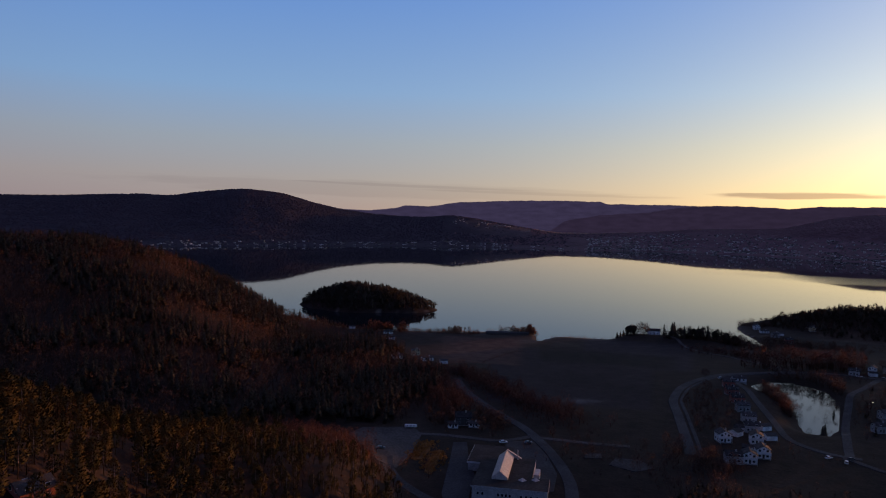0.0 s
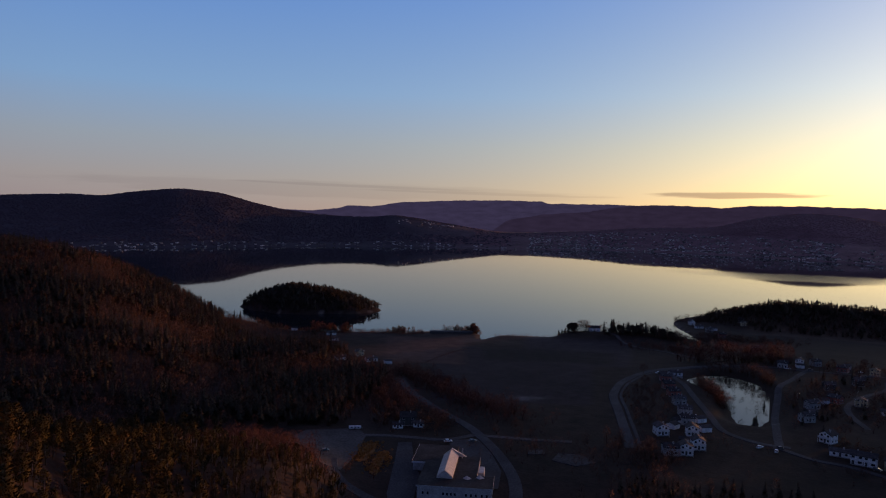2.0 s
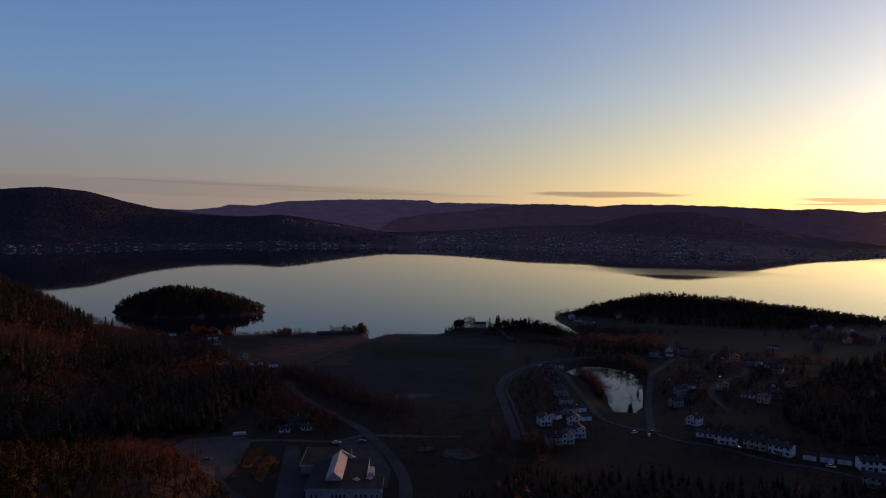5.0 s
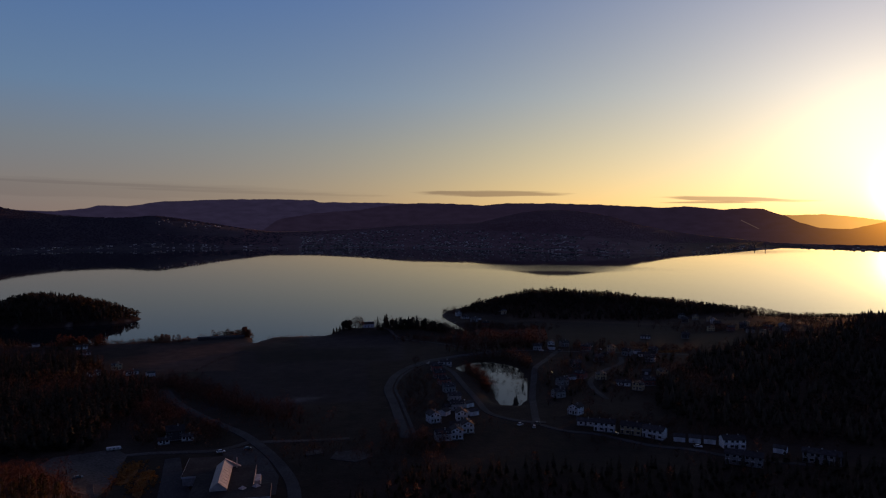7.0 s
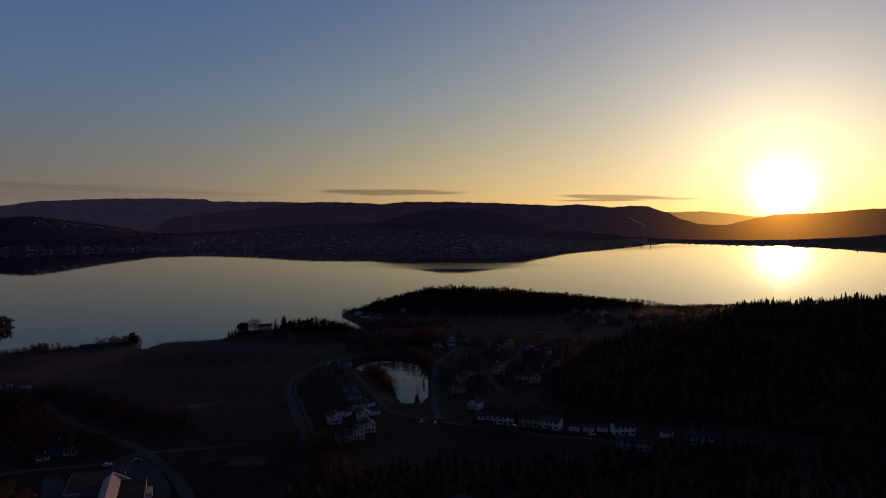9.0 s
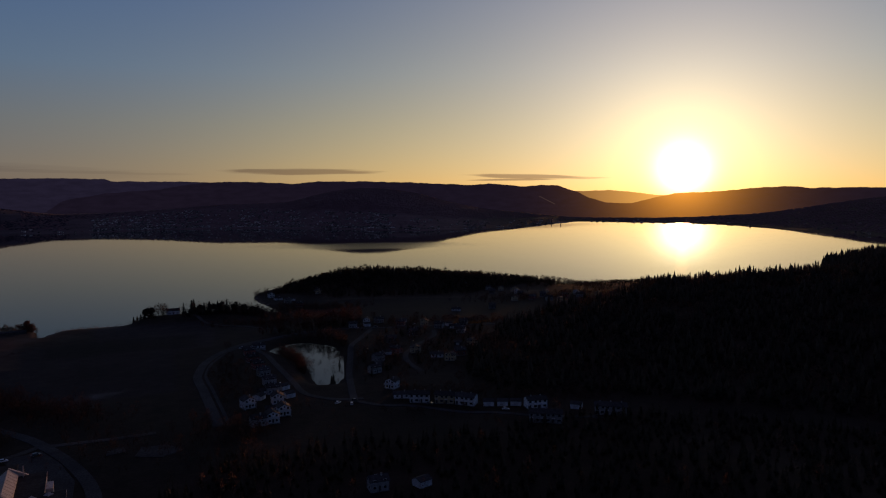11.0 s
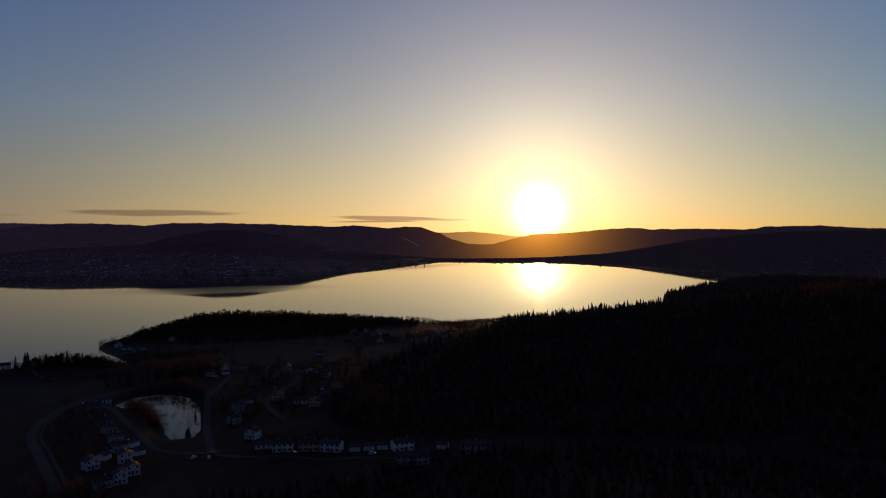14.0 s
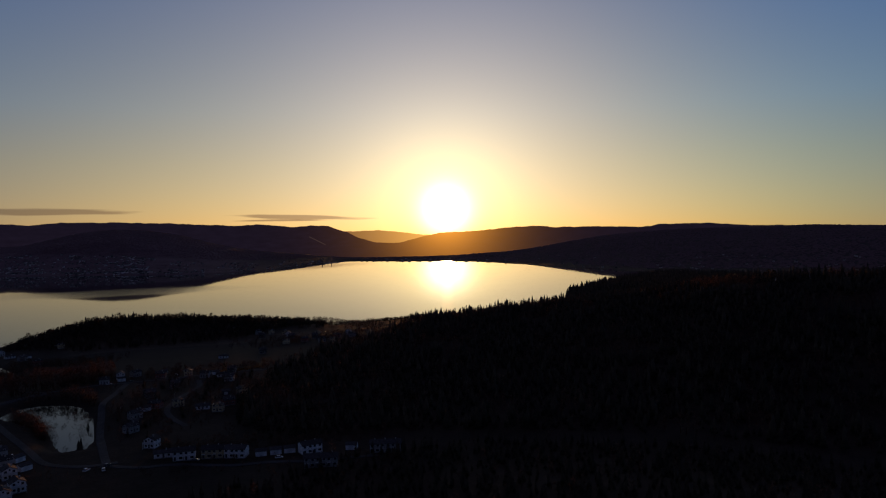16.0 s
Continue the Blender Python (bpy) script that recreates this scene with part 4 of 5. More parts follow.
settle(house("ochre wooden house with a dark roof beside the bend", G, M_OCHRE, 9, 7.5, 4.8, 1.9, False),
       ((390, 533, 0), (311, 437, 10), (316, 400, -15), (362, 430, 20), (624, 683, 0), (590, 546, 5), (-22, 628, 10), (632, 610, 0), (570, 600, 10), (660, 552, 0), (629, 664, -5), (432, 822, 10)))
settle(house("low white bungalow with a shallow dark roof", "bungalows", M_WHITE, 12, 7, 3.2, 1.4, True, 1),
       ((228, 537, 10), (400, 500, 0), (314, 414, 0), (374, 818, 20), (-37, 606, 18), (-56, 749, 5), (-51, 711, 5), (-11, 601, 20), (828, 124, 0), (232, 340, 0), (470, 585, 0)))


def shed(label, wall):
    r = root("shed", label, "shed", "sheds and garages")
    bm = bmesh.new()
    prism(bm, 6.0, 5.5, -1.0, 2.6, 1.0, True)
    part("wall", bm, wall, r)
    bm = bmesh.new()
    gable_roof(bm, 6.0, 5.5, 2.6, 1.0, 0.3, 0.18)
    part("roof", bm, M_ROOF, r)
    blocks("garage_door", M_TRIM, r, (-1.3, 1.3, -2.8, -2.72, 0.05, 2.2))
    return r


settle(shed("small white garage with a pale door", M_WHITE), ((-98, 780, 10), (181, 384, 30), (165, 390, 60), (186, 402, 40), (165, 228, 40), (262, 297, 0), (268, 292, 0), (274, 287.5, 0), (291, 446, 20), (345, 562, 10), (385, 560, 0), (405, 515, 10), (3, 590, 10), (296, 262, -10), (385, 800, 0)))
settle(shed("dark-stained wooden shed with a pitched roof", M_DARKW), ((172, 400, 30), (188, 428, 50), (160, 362, 0), (215, 530, 20), (325, 495, 0), (265, 418, 40), (340, 420, 10), (602, 580, 0), (355, 440, 0)))


def terrace(label, wall, units, h=4.9):
    """A row of joined two-storey dwellings."""
    w, d = units * 5.6, 7.2
    r = root("terraced_house", label, "terraced house", "terraced houses")
    blocks("foundation", M_CONC, r, (-w / 2 - 0.05, w / 2 + 0.05, -d / 2 - 0.05, d / 2 + 0.05, -2.5, 0.4))
    bm = bmesh.new()
    prism(bm, w, d, 0.35, h, 1.5, True)
    part("wall", bm, wall, r)
    bm = bmesh.new()
    gable_roof(bm, w, d, h, 1.5)
    part("roof", bm, M_ROOF, r)
    for k in range(units):
        x = -w / 2 + 5.6 * (k + 0.5)
        window(r, x - 1.6, -d / 2, 3.5, 1.5, 1.2), window(r, x + 1.5, -d / 2, 3.5, 1.5, 1.2), window(r, x + 1.3, -d / 2, 1.0, 1.9, 1.3)
        window(r, x - 1.4, d / 2, 3.5, 1.3, 1.2, "back"), window(r, x + 1.4, d / 2, 1.0, 1.3, 1.2, "back")
        blocks("door", M_DARKW, r, (x - 2.1, x - 1.1, -d / 2 - 0.05, -d / 2 + 0.04, 0.4, 2.45))
        c = blocks("canopy", M_TRIM, r, (x - 2.5, x - 0.7, -d / 2 - 1.0, -d / 2 - 0.01, 2.6, 2.72))
        blocks("divider", M_DARKW, r, (x - 2.8, x - 2.68, -d / 2 - 1.6, -d / 2 - 0.01, 0.0, 2.3))
        blocks("chimney", M_CONC, r, (x - 0.3, x + 0.3, -0.3, 0.3, h + 0.9, h + 2.2))
    return r


settle(terrace("row of white two-storey terraced dwellings", M_WHITE, 2), ((236, 327.5, -5), (253.5, 306.5, -20), (279, 277, 22)))
settle(terrace("row of ochre two-storey terraced dwellings", M_OCHRE, 2), ((246.5, 317, -11),))
settle(terrace("row of grey two-storey terraced dwellings", M_GREYW, 3), ((265, 255.5, -2), (302, 243, 0)))

# ---- the hall: flat dark roofs, a long pale monitor on top ----
hall = root("hall", "large low hall with flat dark roofs and a pale ridge light", "hall")
hall.matrix_basis = ground_pose(14.4, 290.5, -11)
blocks("wall", M_PLASTER, hall, (0, 24, 0, 38.4, -2, 5.4), (24.02, 31, 0, 14, -2, 5.4))
blocks("wing", M_GREYW, hall, (-6.8, -0.02, 33, 58, -2, 4.0), (0, 12, 38.42, 58, -2, 4.0), label="lower rear wing with grey walls")
blocks("roof", M_FELT, hall, (-0.4, 24.0, -0.4, 38.8, 5.42, 5.85), (24.0, 31.4, -0.4, 14.4, 5.42, 5.85))
blocks("wing_roof", M_FELT, hall, (-7.2, -0.42, 32.6, 58.4, 4.02, 4.4), (-0.42, 12.4, 38.82, 58.4, 4.02, 4.4))
blocks("fascia", M_PLASTER, hall, (-0.5, 31.5, -0.5, -0.42, 5.3, 5.9), (31.42, 31.5, -0.4, 14.4, 5.3, 5.9), (24.02, 24.1, 14.42, 38.8, 5.3, 5.9))
blocks("wing_fascia", M_TRIM, hall, (-7.3, -7.22, 32.5, 58.5, 3.7, 4.45), (-7.2, -0.52, 32.5, 32.58, 3.7, 4.45))
bm = bmesh.new()
MX, MY0, MY1 = 10.5, 9.0, 38.0
pts = ((-3.4, 5.87), (3.4, 5.87), (3.4, 6.7), (0, 9.4), (-3.4, 6.7))
for i, (a, b) in enumerate(zip(pts, pts[1:] + pts[:1])):
    bm.faces.new([bm.verts.new(p) for p in ((a[0] + MX, MY0, a[1]), (b[0] + MX, MY0, b[1]), (b[0] + MX, MY1, b[1]), (a[0] + MX, MY1, a[1]))])
for y in (MY0, MY1):
    bm.faces.new([bm.verts.new((x + MX, y, z)) for x, z in pts])
bmesh.ops.remove_doubles(bm, verts=bm.verts, dist=0.01)
bmesh.ops.recalc_face_normals(bm, faces=bm.faces)
monitor = part("roof_monitor", bm, M_SHEET, hall, "long gabled rooflight clad in pale metal sheet")
for k in range(9):
    y = MY0 + 0.8 + 3.3 * k
    bm = bmesh.new()
    for s in (-1, 1):
        a = [bm.verts.new((MX + s * x, y + dy, z)) for x, z, dy in ((3.42, 6.72, 0), (0.05, 9.4, 0), (0.05, 9.4, 0.2), (3.42, 6.72, 0.2))]
        b = [bm.verts.new(v.co + Vector((0, 0, 0.1))) for v in a]
        bm.faces.new(a), bm.faces.new(b)
        for i in range(4):
            bm.faces.new((a[i], a[(i + 1) % 4], b[(i + 1) % 4], b[i]))
    bmesh.ops.recalc_face_normals(bm, faces=bm.faces)
    part("rib", bm, M_SHEET, monitor)
bm = bmesh.new()
ends = [[bm.verts.new((MX + x, MY1 + y, z)) for x, z in ((0.1, 5.87), (7.0, 5.87), (0.1, 9.6))] for y in (0.05, 1.2)]
bm.faces.new(ends[0]), bm.faces.new(ends[1])
for i in range(3):
    bm.faces.new((ends[0][i], ends[0][(i + 1) % 3], ends[1][(i + 1) % 3], ends[1][i]))
bmesh.ops.recalc_face_normals(bm, faces=bm.faces)
part("gable_hood", bm, M_SHEET, monitor, "pale sloping hood at the rear gable")
for x, y in ((20, 10.5), (25.5, 12)):
    bm = bmesh.new()
    bmesh.ops.create_cone(bm, cap_ends=True, segments=4, radius1=1.9, radius2=0.1, depth=1.1, matrix=Matrix.Translation((x, y, 6.4)))
    part("skylight", bm, M_SHEET, hall, "pyramid skylight of pale glazing")
blocks("flue", M_SHEET, hall, (15.6, 16.0, 36, 36.4, 5.85, 10.5))
for x in (2.5, 4.5, 11, 12.6, 14.2, 15.8, 20.5, 22.5, 24.5, 27, 29):
    window(hall, x, 0.0, 2.0, 1.1, 1.4)
for y in (3, 6, 9, 12):
    window(hall, 31, y, 1.8, 1.5, 1.6, "east")
blocks("entrance", M_SHEET, hall, (24.12, 26.6, 22, 30, -1, 4.6), label="pale entrance porch")
for y in (36, 41, 46, 51):
    window(hall, -6.8, y, 1.2, 1.6, 1.4, "west")

# ---- dark villa with white annexes by the track ----
villa = house("dark-stained two-storey villa with a tiled roof", "", M_DARKW, 11, 9, 5.8, 2.6, True)
villa.matrix_basis = ground_pose(14, 402, 0)
settle(house("white one-storey annex beside the dark villa", "annexes", M_WHITE, 7, 5, 2.9, 1.1, True, 1), ((8, 394, 5), (20, 396, -8)))

# ---- white house on the rise by the water, wooded point ----
manor = house("long white house with a dark hipped roof above the water", "", M_BRIGHT, 16, 8, 5.2, 2.2, True)
manor.matrix_basis = ground_pose(231, 767, facing(231, 767, 8))


def long_shed():
    r = root("boathouse", "long low wooden boathouse behind the shore bushes", "boathouse")
    bm = bmesh.new()
    prism(bm, 46, 7, -1, 2.3, 0.9, True)
    part("wall", bm, M_DARKW, r)
    bm = bmesh.new()
    gable_roof(bm, 46, 7, 2.3, 0.9)
    part("roof", bm, M_ROOF, r)
    for k in range(7):
        blocks("boat_door", M_DARKW, r, (-20 + 6.2 * k, -17.4 + 6.2 * k, -3.58, -3.48, 0.2, 2.0))
    return r


long_shed().matrix_basis = ground_pose(72, 766, facing(72, 766, 4), 0.2)


# ---- roads and lots ----
def smooth_line(pts, step=4.0):
    p = [Vector((*q, 0)) for q in pts]
    p = [p[0] * 2 - p[1]] + p + [p[-1] * 2 - p[-2]]
    out = []
    for a, b, c, d in zip(p, p[1:], p[2:], p[3:]):
        n = max(2, int((c - b).length / step))
        for k in range(n):
            t = k / n
            out.append(0.5 * (2 * b + (c - a) * t + (2 * a - 5 * b + 4 * c - d) * t * t + (3 * b - a - 3 * c + d) * t ** 3))
    return out + [p[-2]]


def road(name, label, pts, width, mat, lift=0.22, category="road", beside=0.0):
    line = smooth_line(pts)
    verge = min(0.6, width * 0.08)
    bm = bmesh.new()
    rows = []
    for k, q in enumerate(line):
        t = (line[min(k + 1, len(line) - 1)] - line[max(k - 1, 0)]).normalized()
        n = Vector((-t.y, t.x, 0))
        w = width / 2
        q = q + n * beside
        z = float(height(q.x, q.y)) + lift
        row = []
        for s, dz in ((-w - verge, -1.0), (-w, 0.0), (-w * 0.33, 0.06), (w * 0.33, 0.06), (w, 0.0), (w + verge, -1.0)):
            p = q + n * s
            row.append(bm.verts.new((p.x, p.y, max(z, float(height(p.x, p.y)) + lift * 0.7) + dz)))
        rows.append(row)
    for a, b in zip(rows, rows[1:]):
        for i in range(5):
            bm.faces.new((a[i], a[i + 1], b[i + 1], b[i]))
    bmesh.ops.recalc_face_normals(bm, faces=bm.faces)
    me = bpy.data.meshes.new(name)
    bm.to_mesh(me)
    bm.free()
    me.materials.append(mat)
    return tagged(new(name, me), label, category, kind="structure")


ROADS = {
    "bend": ((129, 354), (133, 369), (140, 398), (148, 431), (156, 465), (166, 489), (178, 512), (195, 534), (214, 551), (236, 562), (257, 567), (287, 570), (314, 564), (335, 552), (370, 533), (410, 512), (440, 488)),
    "lane": ((240, 758), (246, 738), (244, 712), (247, 684), (263, 647), (276, 612), (289, 574)),
    "houses": ((231, 557), (222, 524), (219, 500), (210, 464), (200, 420), (192, 388), (194, 372), (202, 358), (213, 352)),
    "pond": ((204, 350), (210, 358), (218, 374), (243, 420), (271, 466), (288, 493), (312, 517), (340, 546)),
    "terraces": ((206, 352), (214, 334), (228, 322), (240, 298), (256, 282), (270, 262), (296, 240)),
    "curl": ((279, 385), (290, 417), (304, 439), (332, 463), (362, 482), (380, 505)),
    "west": ((13, 530), (15, 508), (19, 484), (28, 453), (38, 424), (48, 397), (53, 375), (57, 349), (59, 324), (58, 302), (52, 270)),
    "branch": ((50, 379), (63, 375), (80, 370), (100, 366)),
    "loop": ((-10, 380), (1, 379), (16, 375), (34, 371), (50, 380)),
    "south": ((-24, 335), (-22, 316), (-17, 302), (-8, 292), (4, 282), (20, 270)),
}
road("road", "two-lane asphalt road curving round the houses", ROADS["bend"], 5.6, M_ROAD, beside=1.4)
road("pavement_footpath", "narrow asphalt footpath beside the curving road", ROADS["bend"][:12], 2.0, M_ROAD, category="footpath", beside=-3.9)
road("road_lane", "narrow gravel lane down to the white house", ROADS["lane"], 3.4, M_GRAVEL)
road("road_houses", "asphalt street between the houses and the pond", ROADS["houses"], 4.2, M_ROAD)
road("road_pond", "asphalt street beside the pond", ROADS["pond"], 4.4, M_ROAD)
road("road_terraces", "asphalt street along the terraced houses", ROADS["terraces"], 3.8, M_ROAD)
road("road_curl", "curving asphalt side street", ROADS["curl"], 4.0, M_ROAD)
road("road_west", "asphalt road past the hall and along the field", ROADS["west"], 5.6, M_ROAD)
road("road_branch", "gravel track leaving the road", ROADS["branch"], 4.0, M_GRAVEL)
road("road_loop", "narrow lane behind the hall", ROADS["loop"], 4.0, M_GRAVEL)
road("road_south", "asphalt drive by the parking place", ROADS["south"], 5.0, M_ROAD)


def lot(name, label, outline, mat, lift):
    """A levelled surface laid over the ground inside an outline."""
    bm = bmesh.new()
    loop = [bm.verts.new((x, y, 0)) for x, y in outline]
    face = bm.faces.new(loop)
    bmesh.ops.triangulate(bm, faces=[face])
    bmesh.ops.subdivide_edges(bm, edges=bm.edges, cuts=6, use_grid_fill=True)
    for v in bm.verts:
        v.co.z = float(height(v.co.x, v.co.y)) + lift
    geom = bmesh.ops.extrude_face_region(bm, geom=bm.faces[:])
    for v in (g for g in geom["geom"] if isinstance(g, bmesh.types.BMVert)):
        v.co.z -= 0.8
    bmesh.ops.recalc_face_normals(bm, faces=bm.faces)
    me = bpy.data.meshes.new(name)
    bm.to_mesh(me)
    bm.free()
    me.materials.append(mat)
    return tagged(new(name, me), label, "ground", kind="structure")


lot("pavement_lot", "wide gravel parking place beside the wood", ((-50, 366), (-42, 388), (-14, 393), (-9, 379), (-13, 345), (-19, 318), (-28, 322), (-36, 344)), M_GRAVEL, 0.3)
lot("pavement_yard", "asphalt yard at the side of the hall", ((2, 296), (6, 340), (8, 366), (15, 366), (15, 330), (17, 318), (13, 290), (9, 280), (3, 282)), M_ROAD, 0.26)
lot("pavement_forecourt", "asphalt forecourt behind the hall", ((36, 348), (34, 369), (50, 372), (54, 348), (55, 322), (50, 300), (47, 300), (44, 325)), M_ROAD, 0.18)


# ---- a house half hidden in the near pines ----
lodge = house("dark red house among the pines with a tiled roof", "", M_REDW, 10, 8, 4.4, 2.2, True)
lodge.matrix_basis = ground_pose(-95, 164, facing(-95, 164, 25), 0.6)
lot("pavement_farmyard", "pale gravel yard among the scrub", ((82, 336), (92, 327), (103, 332), (99, 344), (88, 347)), M_GRAVEL, 0.3)
lot("pavement_track", "pale gravel patch beside the scrub", ((72, 345), (74, 352), (82, 353), (81, 346)), M_GRAVEL, 0.3)



# ---- vehicles ----
def car(label, paint):
    r = root("car", label, "car", "parked cars")
    bm = bmesh.new()
    prof = ((-2.1, 0.35), (2.1, 0.35), (2.15, 0.75), (1.3, 0.92), (-2.0, 0.95), (-2.15, 0.7))
    top = ((1.15, 0.92), (0.45, 1.42), (-1.3, 1.42), (-1.95, 0.95))
    sides = []
    for s in (-0.85, 0.85):
        sides.append([bm.verts.new((x, s, z)) for x, z in prof])
        bm.faces.new(sides[-1])
    for i in range(6):
        bm.faces.new((sides[0][i], sides[0][(i + 1) % 6], sides[1][(i + 1) % 6], sides[1][i]))
    bmesh.ops.recalc_face_normals(bm, faces=bm.faces)
    bmesh.ops.bevel(bm, geom=bm.edges[:], offset=0.06, segments=1, affect="EDGES")
    part("body", bm, paint, r)
    bm = bmesh.new()
    sides = []
    for s, k in ((-0.8, 1), (0.8, -1)):
        sides.append([bm.verts.new((x, s + (0.12 * k if z > 1 else 0), z)) for x, z in top])
        bm.faces.new(sides[-1])
    for i in range(4):
        bm.faces.new((sides[0][i], sides[0][(i + 1) % 4], sides[1][(i + 1) % 4], sides[1][i]))
    bmesh.ops.recalc_face_normals(bm, faces=bm.faces)
    part("cabin", bm, M_PANE, r, "dark glazed cabin")
    blocks("roof", paint, r, (-1.25, 0.4, -0.66, 0.66, 1.42, 1.47))
    for x in (-1.3, 1.35):
        for y in (-0.8, 0.8):
            bm = bmesh.new()
            bmesh.ops.create_cone(bm, cap_ends=True, segments=12, radius1=0.32, radius2=0.32, depth=0.22, matrix=pose(x, y, 0.32, 90))
            w = part("wheel", bm, M_TYRE, r)
            bm = bmesh.new()
            bmesh.ops.create_cone(bm, cap_ends=True, segments=10, radius1=0.19, radius2=0.19, depth=0.25, matrix=pose(x, y, 0.32, 90))
            part("rim", bm, M_SHEET, w)
    return r


def park(first, spots):
    for k, (x, y, rz) in enumerate(spots):
        m = pose(x, y, float(height(x, y)) + 0.32, 0, 0, rz)
        if k == 0:
            first.matrix_basis = m
        else:
            copy_thing(first, m)


park(car("dark car parked on the open lot", M_CARD), ((-28, 345, 10), (178, 392, 40), (206, 350, 20), (346, 549, -20), (236, 318, -40), (47, 366, 10), (376, 522, 0)))
park(car("pale car parked beside the road", M_CARW), ((196, 352, 30), (34, 366, 5), (201, 345, 60), (172, 384, 20), (216, 542, 0), (330, 555, -15), (262, 283, -40), (383, 540, 10), (188, 412, 70)))


def caravan():
    r = root("caravan", "white touring caravan parked at the edge of the lot", "caravan")
    bm = bmesh.new()
    box(bm, -3.4, 3.4, -1.1, 1.1, 0.45, 1.75)
    bmesh.ops.bevel(bm, geom=bm.edges[:], offset=0.25, segments=2, affect="EDGES")
    part("body", bm, M_WHITE, r)
    for x in (-1.8, 0.2, 1.9):
        blocks("window", M_PANE, r, (x - 0.5, x + 0.5, -1.13, -1.09, 1.0, 1.45))
    for y in (-0.95, 0.95):
        bm = bmesh.new()
        bmesh.ops.create_cone(bm, cap_ends=True, segments=12, radius1=0.34, radius2=0.34, depth=0.2, matrix=pose(0, y, 0.34, 90))
        part("wheel", bm, M_TYRE, r)
    blocks("drawbar", M_CONC, r, (3.0, 4.2, -0.06, 0.06, 0.42, 0.52))
    return r


park(caravan(), ((-15.5, 391, 3),))


# ---- jetty on the point's far shore ----
def jetty():
    r = root("jetty", "weathered plank jetty on posts reaching into the fjord", "jetty")
    for k in range(24):
        blocks("plank", M_PLANK, r, (-1.5, 1.5, 1.2 * k, 1.2 * k + 1.1, 2.2, 2.3))
    for k in range(6):
        for x in (-1.2, 1.2):
            blocks("post", M_PLANK, r, (x - 0.15, x + 0.15, 5.5 * k + 0.2, 5.5 * k + 0.5, -4, 2.2))
    blocks("railing", M_PLANK, r, (1.35, 1.45, 0, 28.6, 3.1, 3.2))
    return r


jetty().matrix_basis = pose(868, 668, 0, 0, 0, 30)


def crane(h, reach):
    r = root("harbour_crane", "slender dark harbour crane on the far quay", "crane", "harbour cranes")
    blocks("base", M_CONC, r, (-5, 5, -5, 5, -3, 4))
    blocks("mast", M_DARKW, r, (-1.6, 1.6, -1.6, 1.6, 4, h))
    bm = bmesh.new()
    box(bm, -8, reach, -1.2, 1.2, h, h + 2.2)
    part("jib", bm, M_DARKW, r)
    blocks("cab", M_GREYW, r, (-3, 3, -2.6, 2.6, h - 4, h - 0.02))
    return r


for x, y, h, q in ((3010, 2790, 22, 16), (2925, 2780, 17, 14)):
    crane(h, q).matrix_basis = pose(x, y, max(float(height(x, y)), 0.5), 0, 0, 40)
tagged(blocks("quay", M_CONC, None, (-90, 90, -14, 14, -4, 3.0)), "low concrete quay on the far shore", "quay").matrix_basis = pose(2965, 2800, 0, 0, 0, -4)


# ---- single trees: trunk with limbs, and a loose crown ----
def limb(bm, a, b, ra, rb, n=5):
    a, b = Vector(a), Vector(b)
    t = (b - a).normalized()
    u = t.orthogonal().normalized()
    v = t.cross(u)
    ring = [[bm.verts.new(p + (u * math.cos(6.283 * k / n) + v * math.sin(6.283 * k / n)) * q) for k in range(n)] for p, q in ((a, ra), (b, rb))]
    for k in range(n):
        bm.faces.new((ring[0][k], ring[0][(k + 1) % n], ring[1][(k + 1) % n], ring[1][k]))


def bare_tree(label, h, spread, seed, twigs=520, mat=None, blade=1.0, group="leafless trees"):
    g = random.Random(seed)
    r = root("tree", label, "tree", group)
    bm = bmesh.new()
    limb(bm, (0, 0, -0.5), (0.1, 0, h * 0.35), 0.28, 0.2)
    limb(bm, (0.1, 0, h * 0.35), (0.0, 0.2, h * 0.8), 0.2, 0.05)
    tips = []
    for k in range(11):
        a = 2.4 * k + g.uniform(-0.4, 0.4)
        z0 = h * g.uniform(0.25, 0.6)
        q = spread * g.uniform(0.5, 0.95)
        tip = (q * math.cos(a), q * math.sin(a), z0 + h * g.uniform(0.18, 0.4))
        limb(bm, (0.08, 0, z0), tip, 0.11, 0.03, 4)
        tips.append(tip)
    part("trunk", bm, M_BARK, r)
    bm = bmesh.new()
    for k in range(twigs):
        a, u = g.uniform(0, 6.283), g.uniform(-1, 1)
        q = g.uniform(0.25, 1.0) ** 0.5
        c = Vector((spread * q * math.cos(a) * math.sqrt(1 - u * u), spread * q * math.sin(a) * math.sqrt(1 - u * u), h * 0.62 + h * 0.36 * u * q))
        o = (c - Vector((0, 0, h * 0.4))).normalized() + Vector((g.gauss(0, 0.3), g.gauss(0, 0.3), g.gauss(0, 0.3)))
        s = o.cross(Vector((g.gauss(0, 1), g.gauss(0, 1), g.gauss(0, 1)))).normalized() * g.uniform(0.06, 0.16) * blade
        o = o.normalized() * g.uniform(0.7, 1.5)
        bm.faces.new([bm.verts.new(p) for p in (c - s, c + s, c + o)])
    part("crown", bm, mat or M_TWIGS, r)
    return r


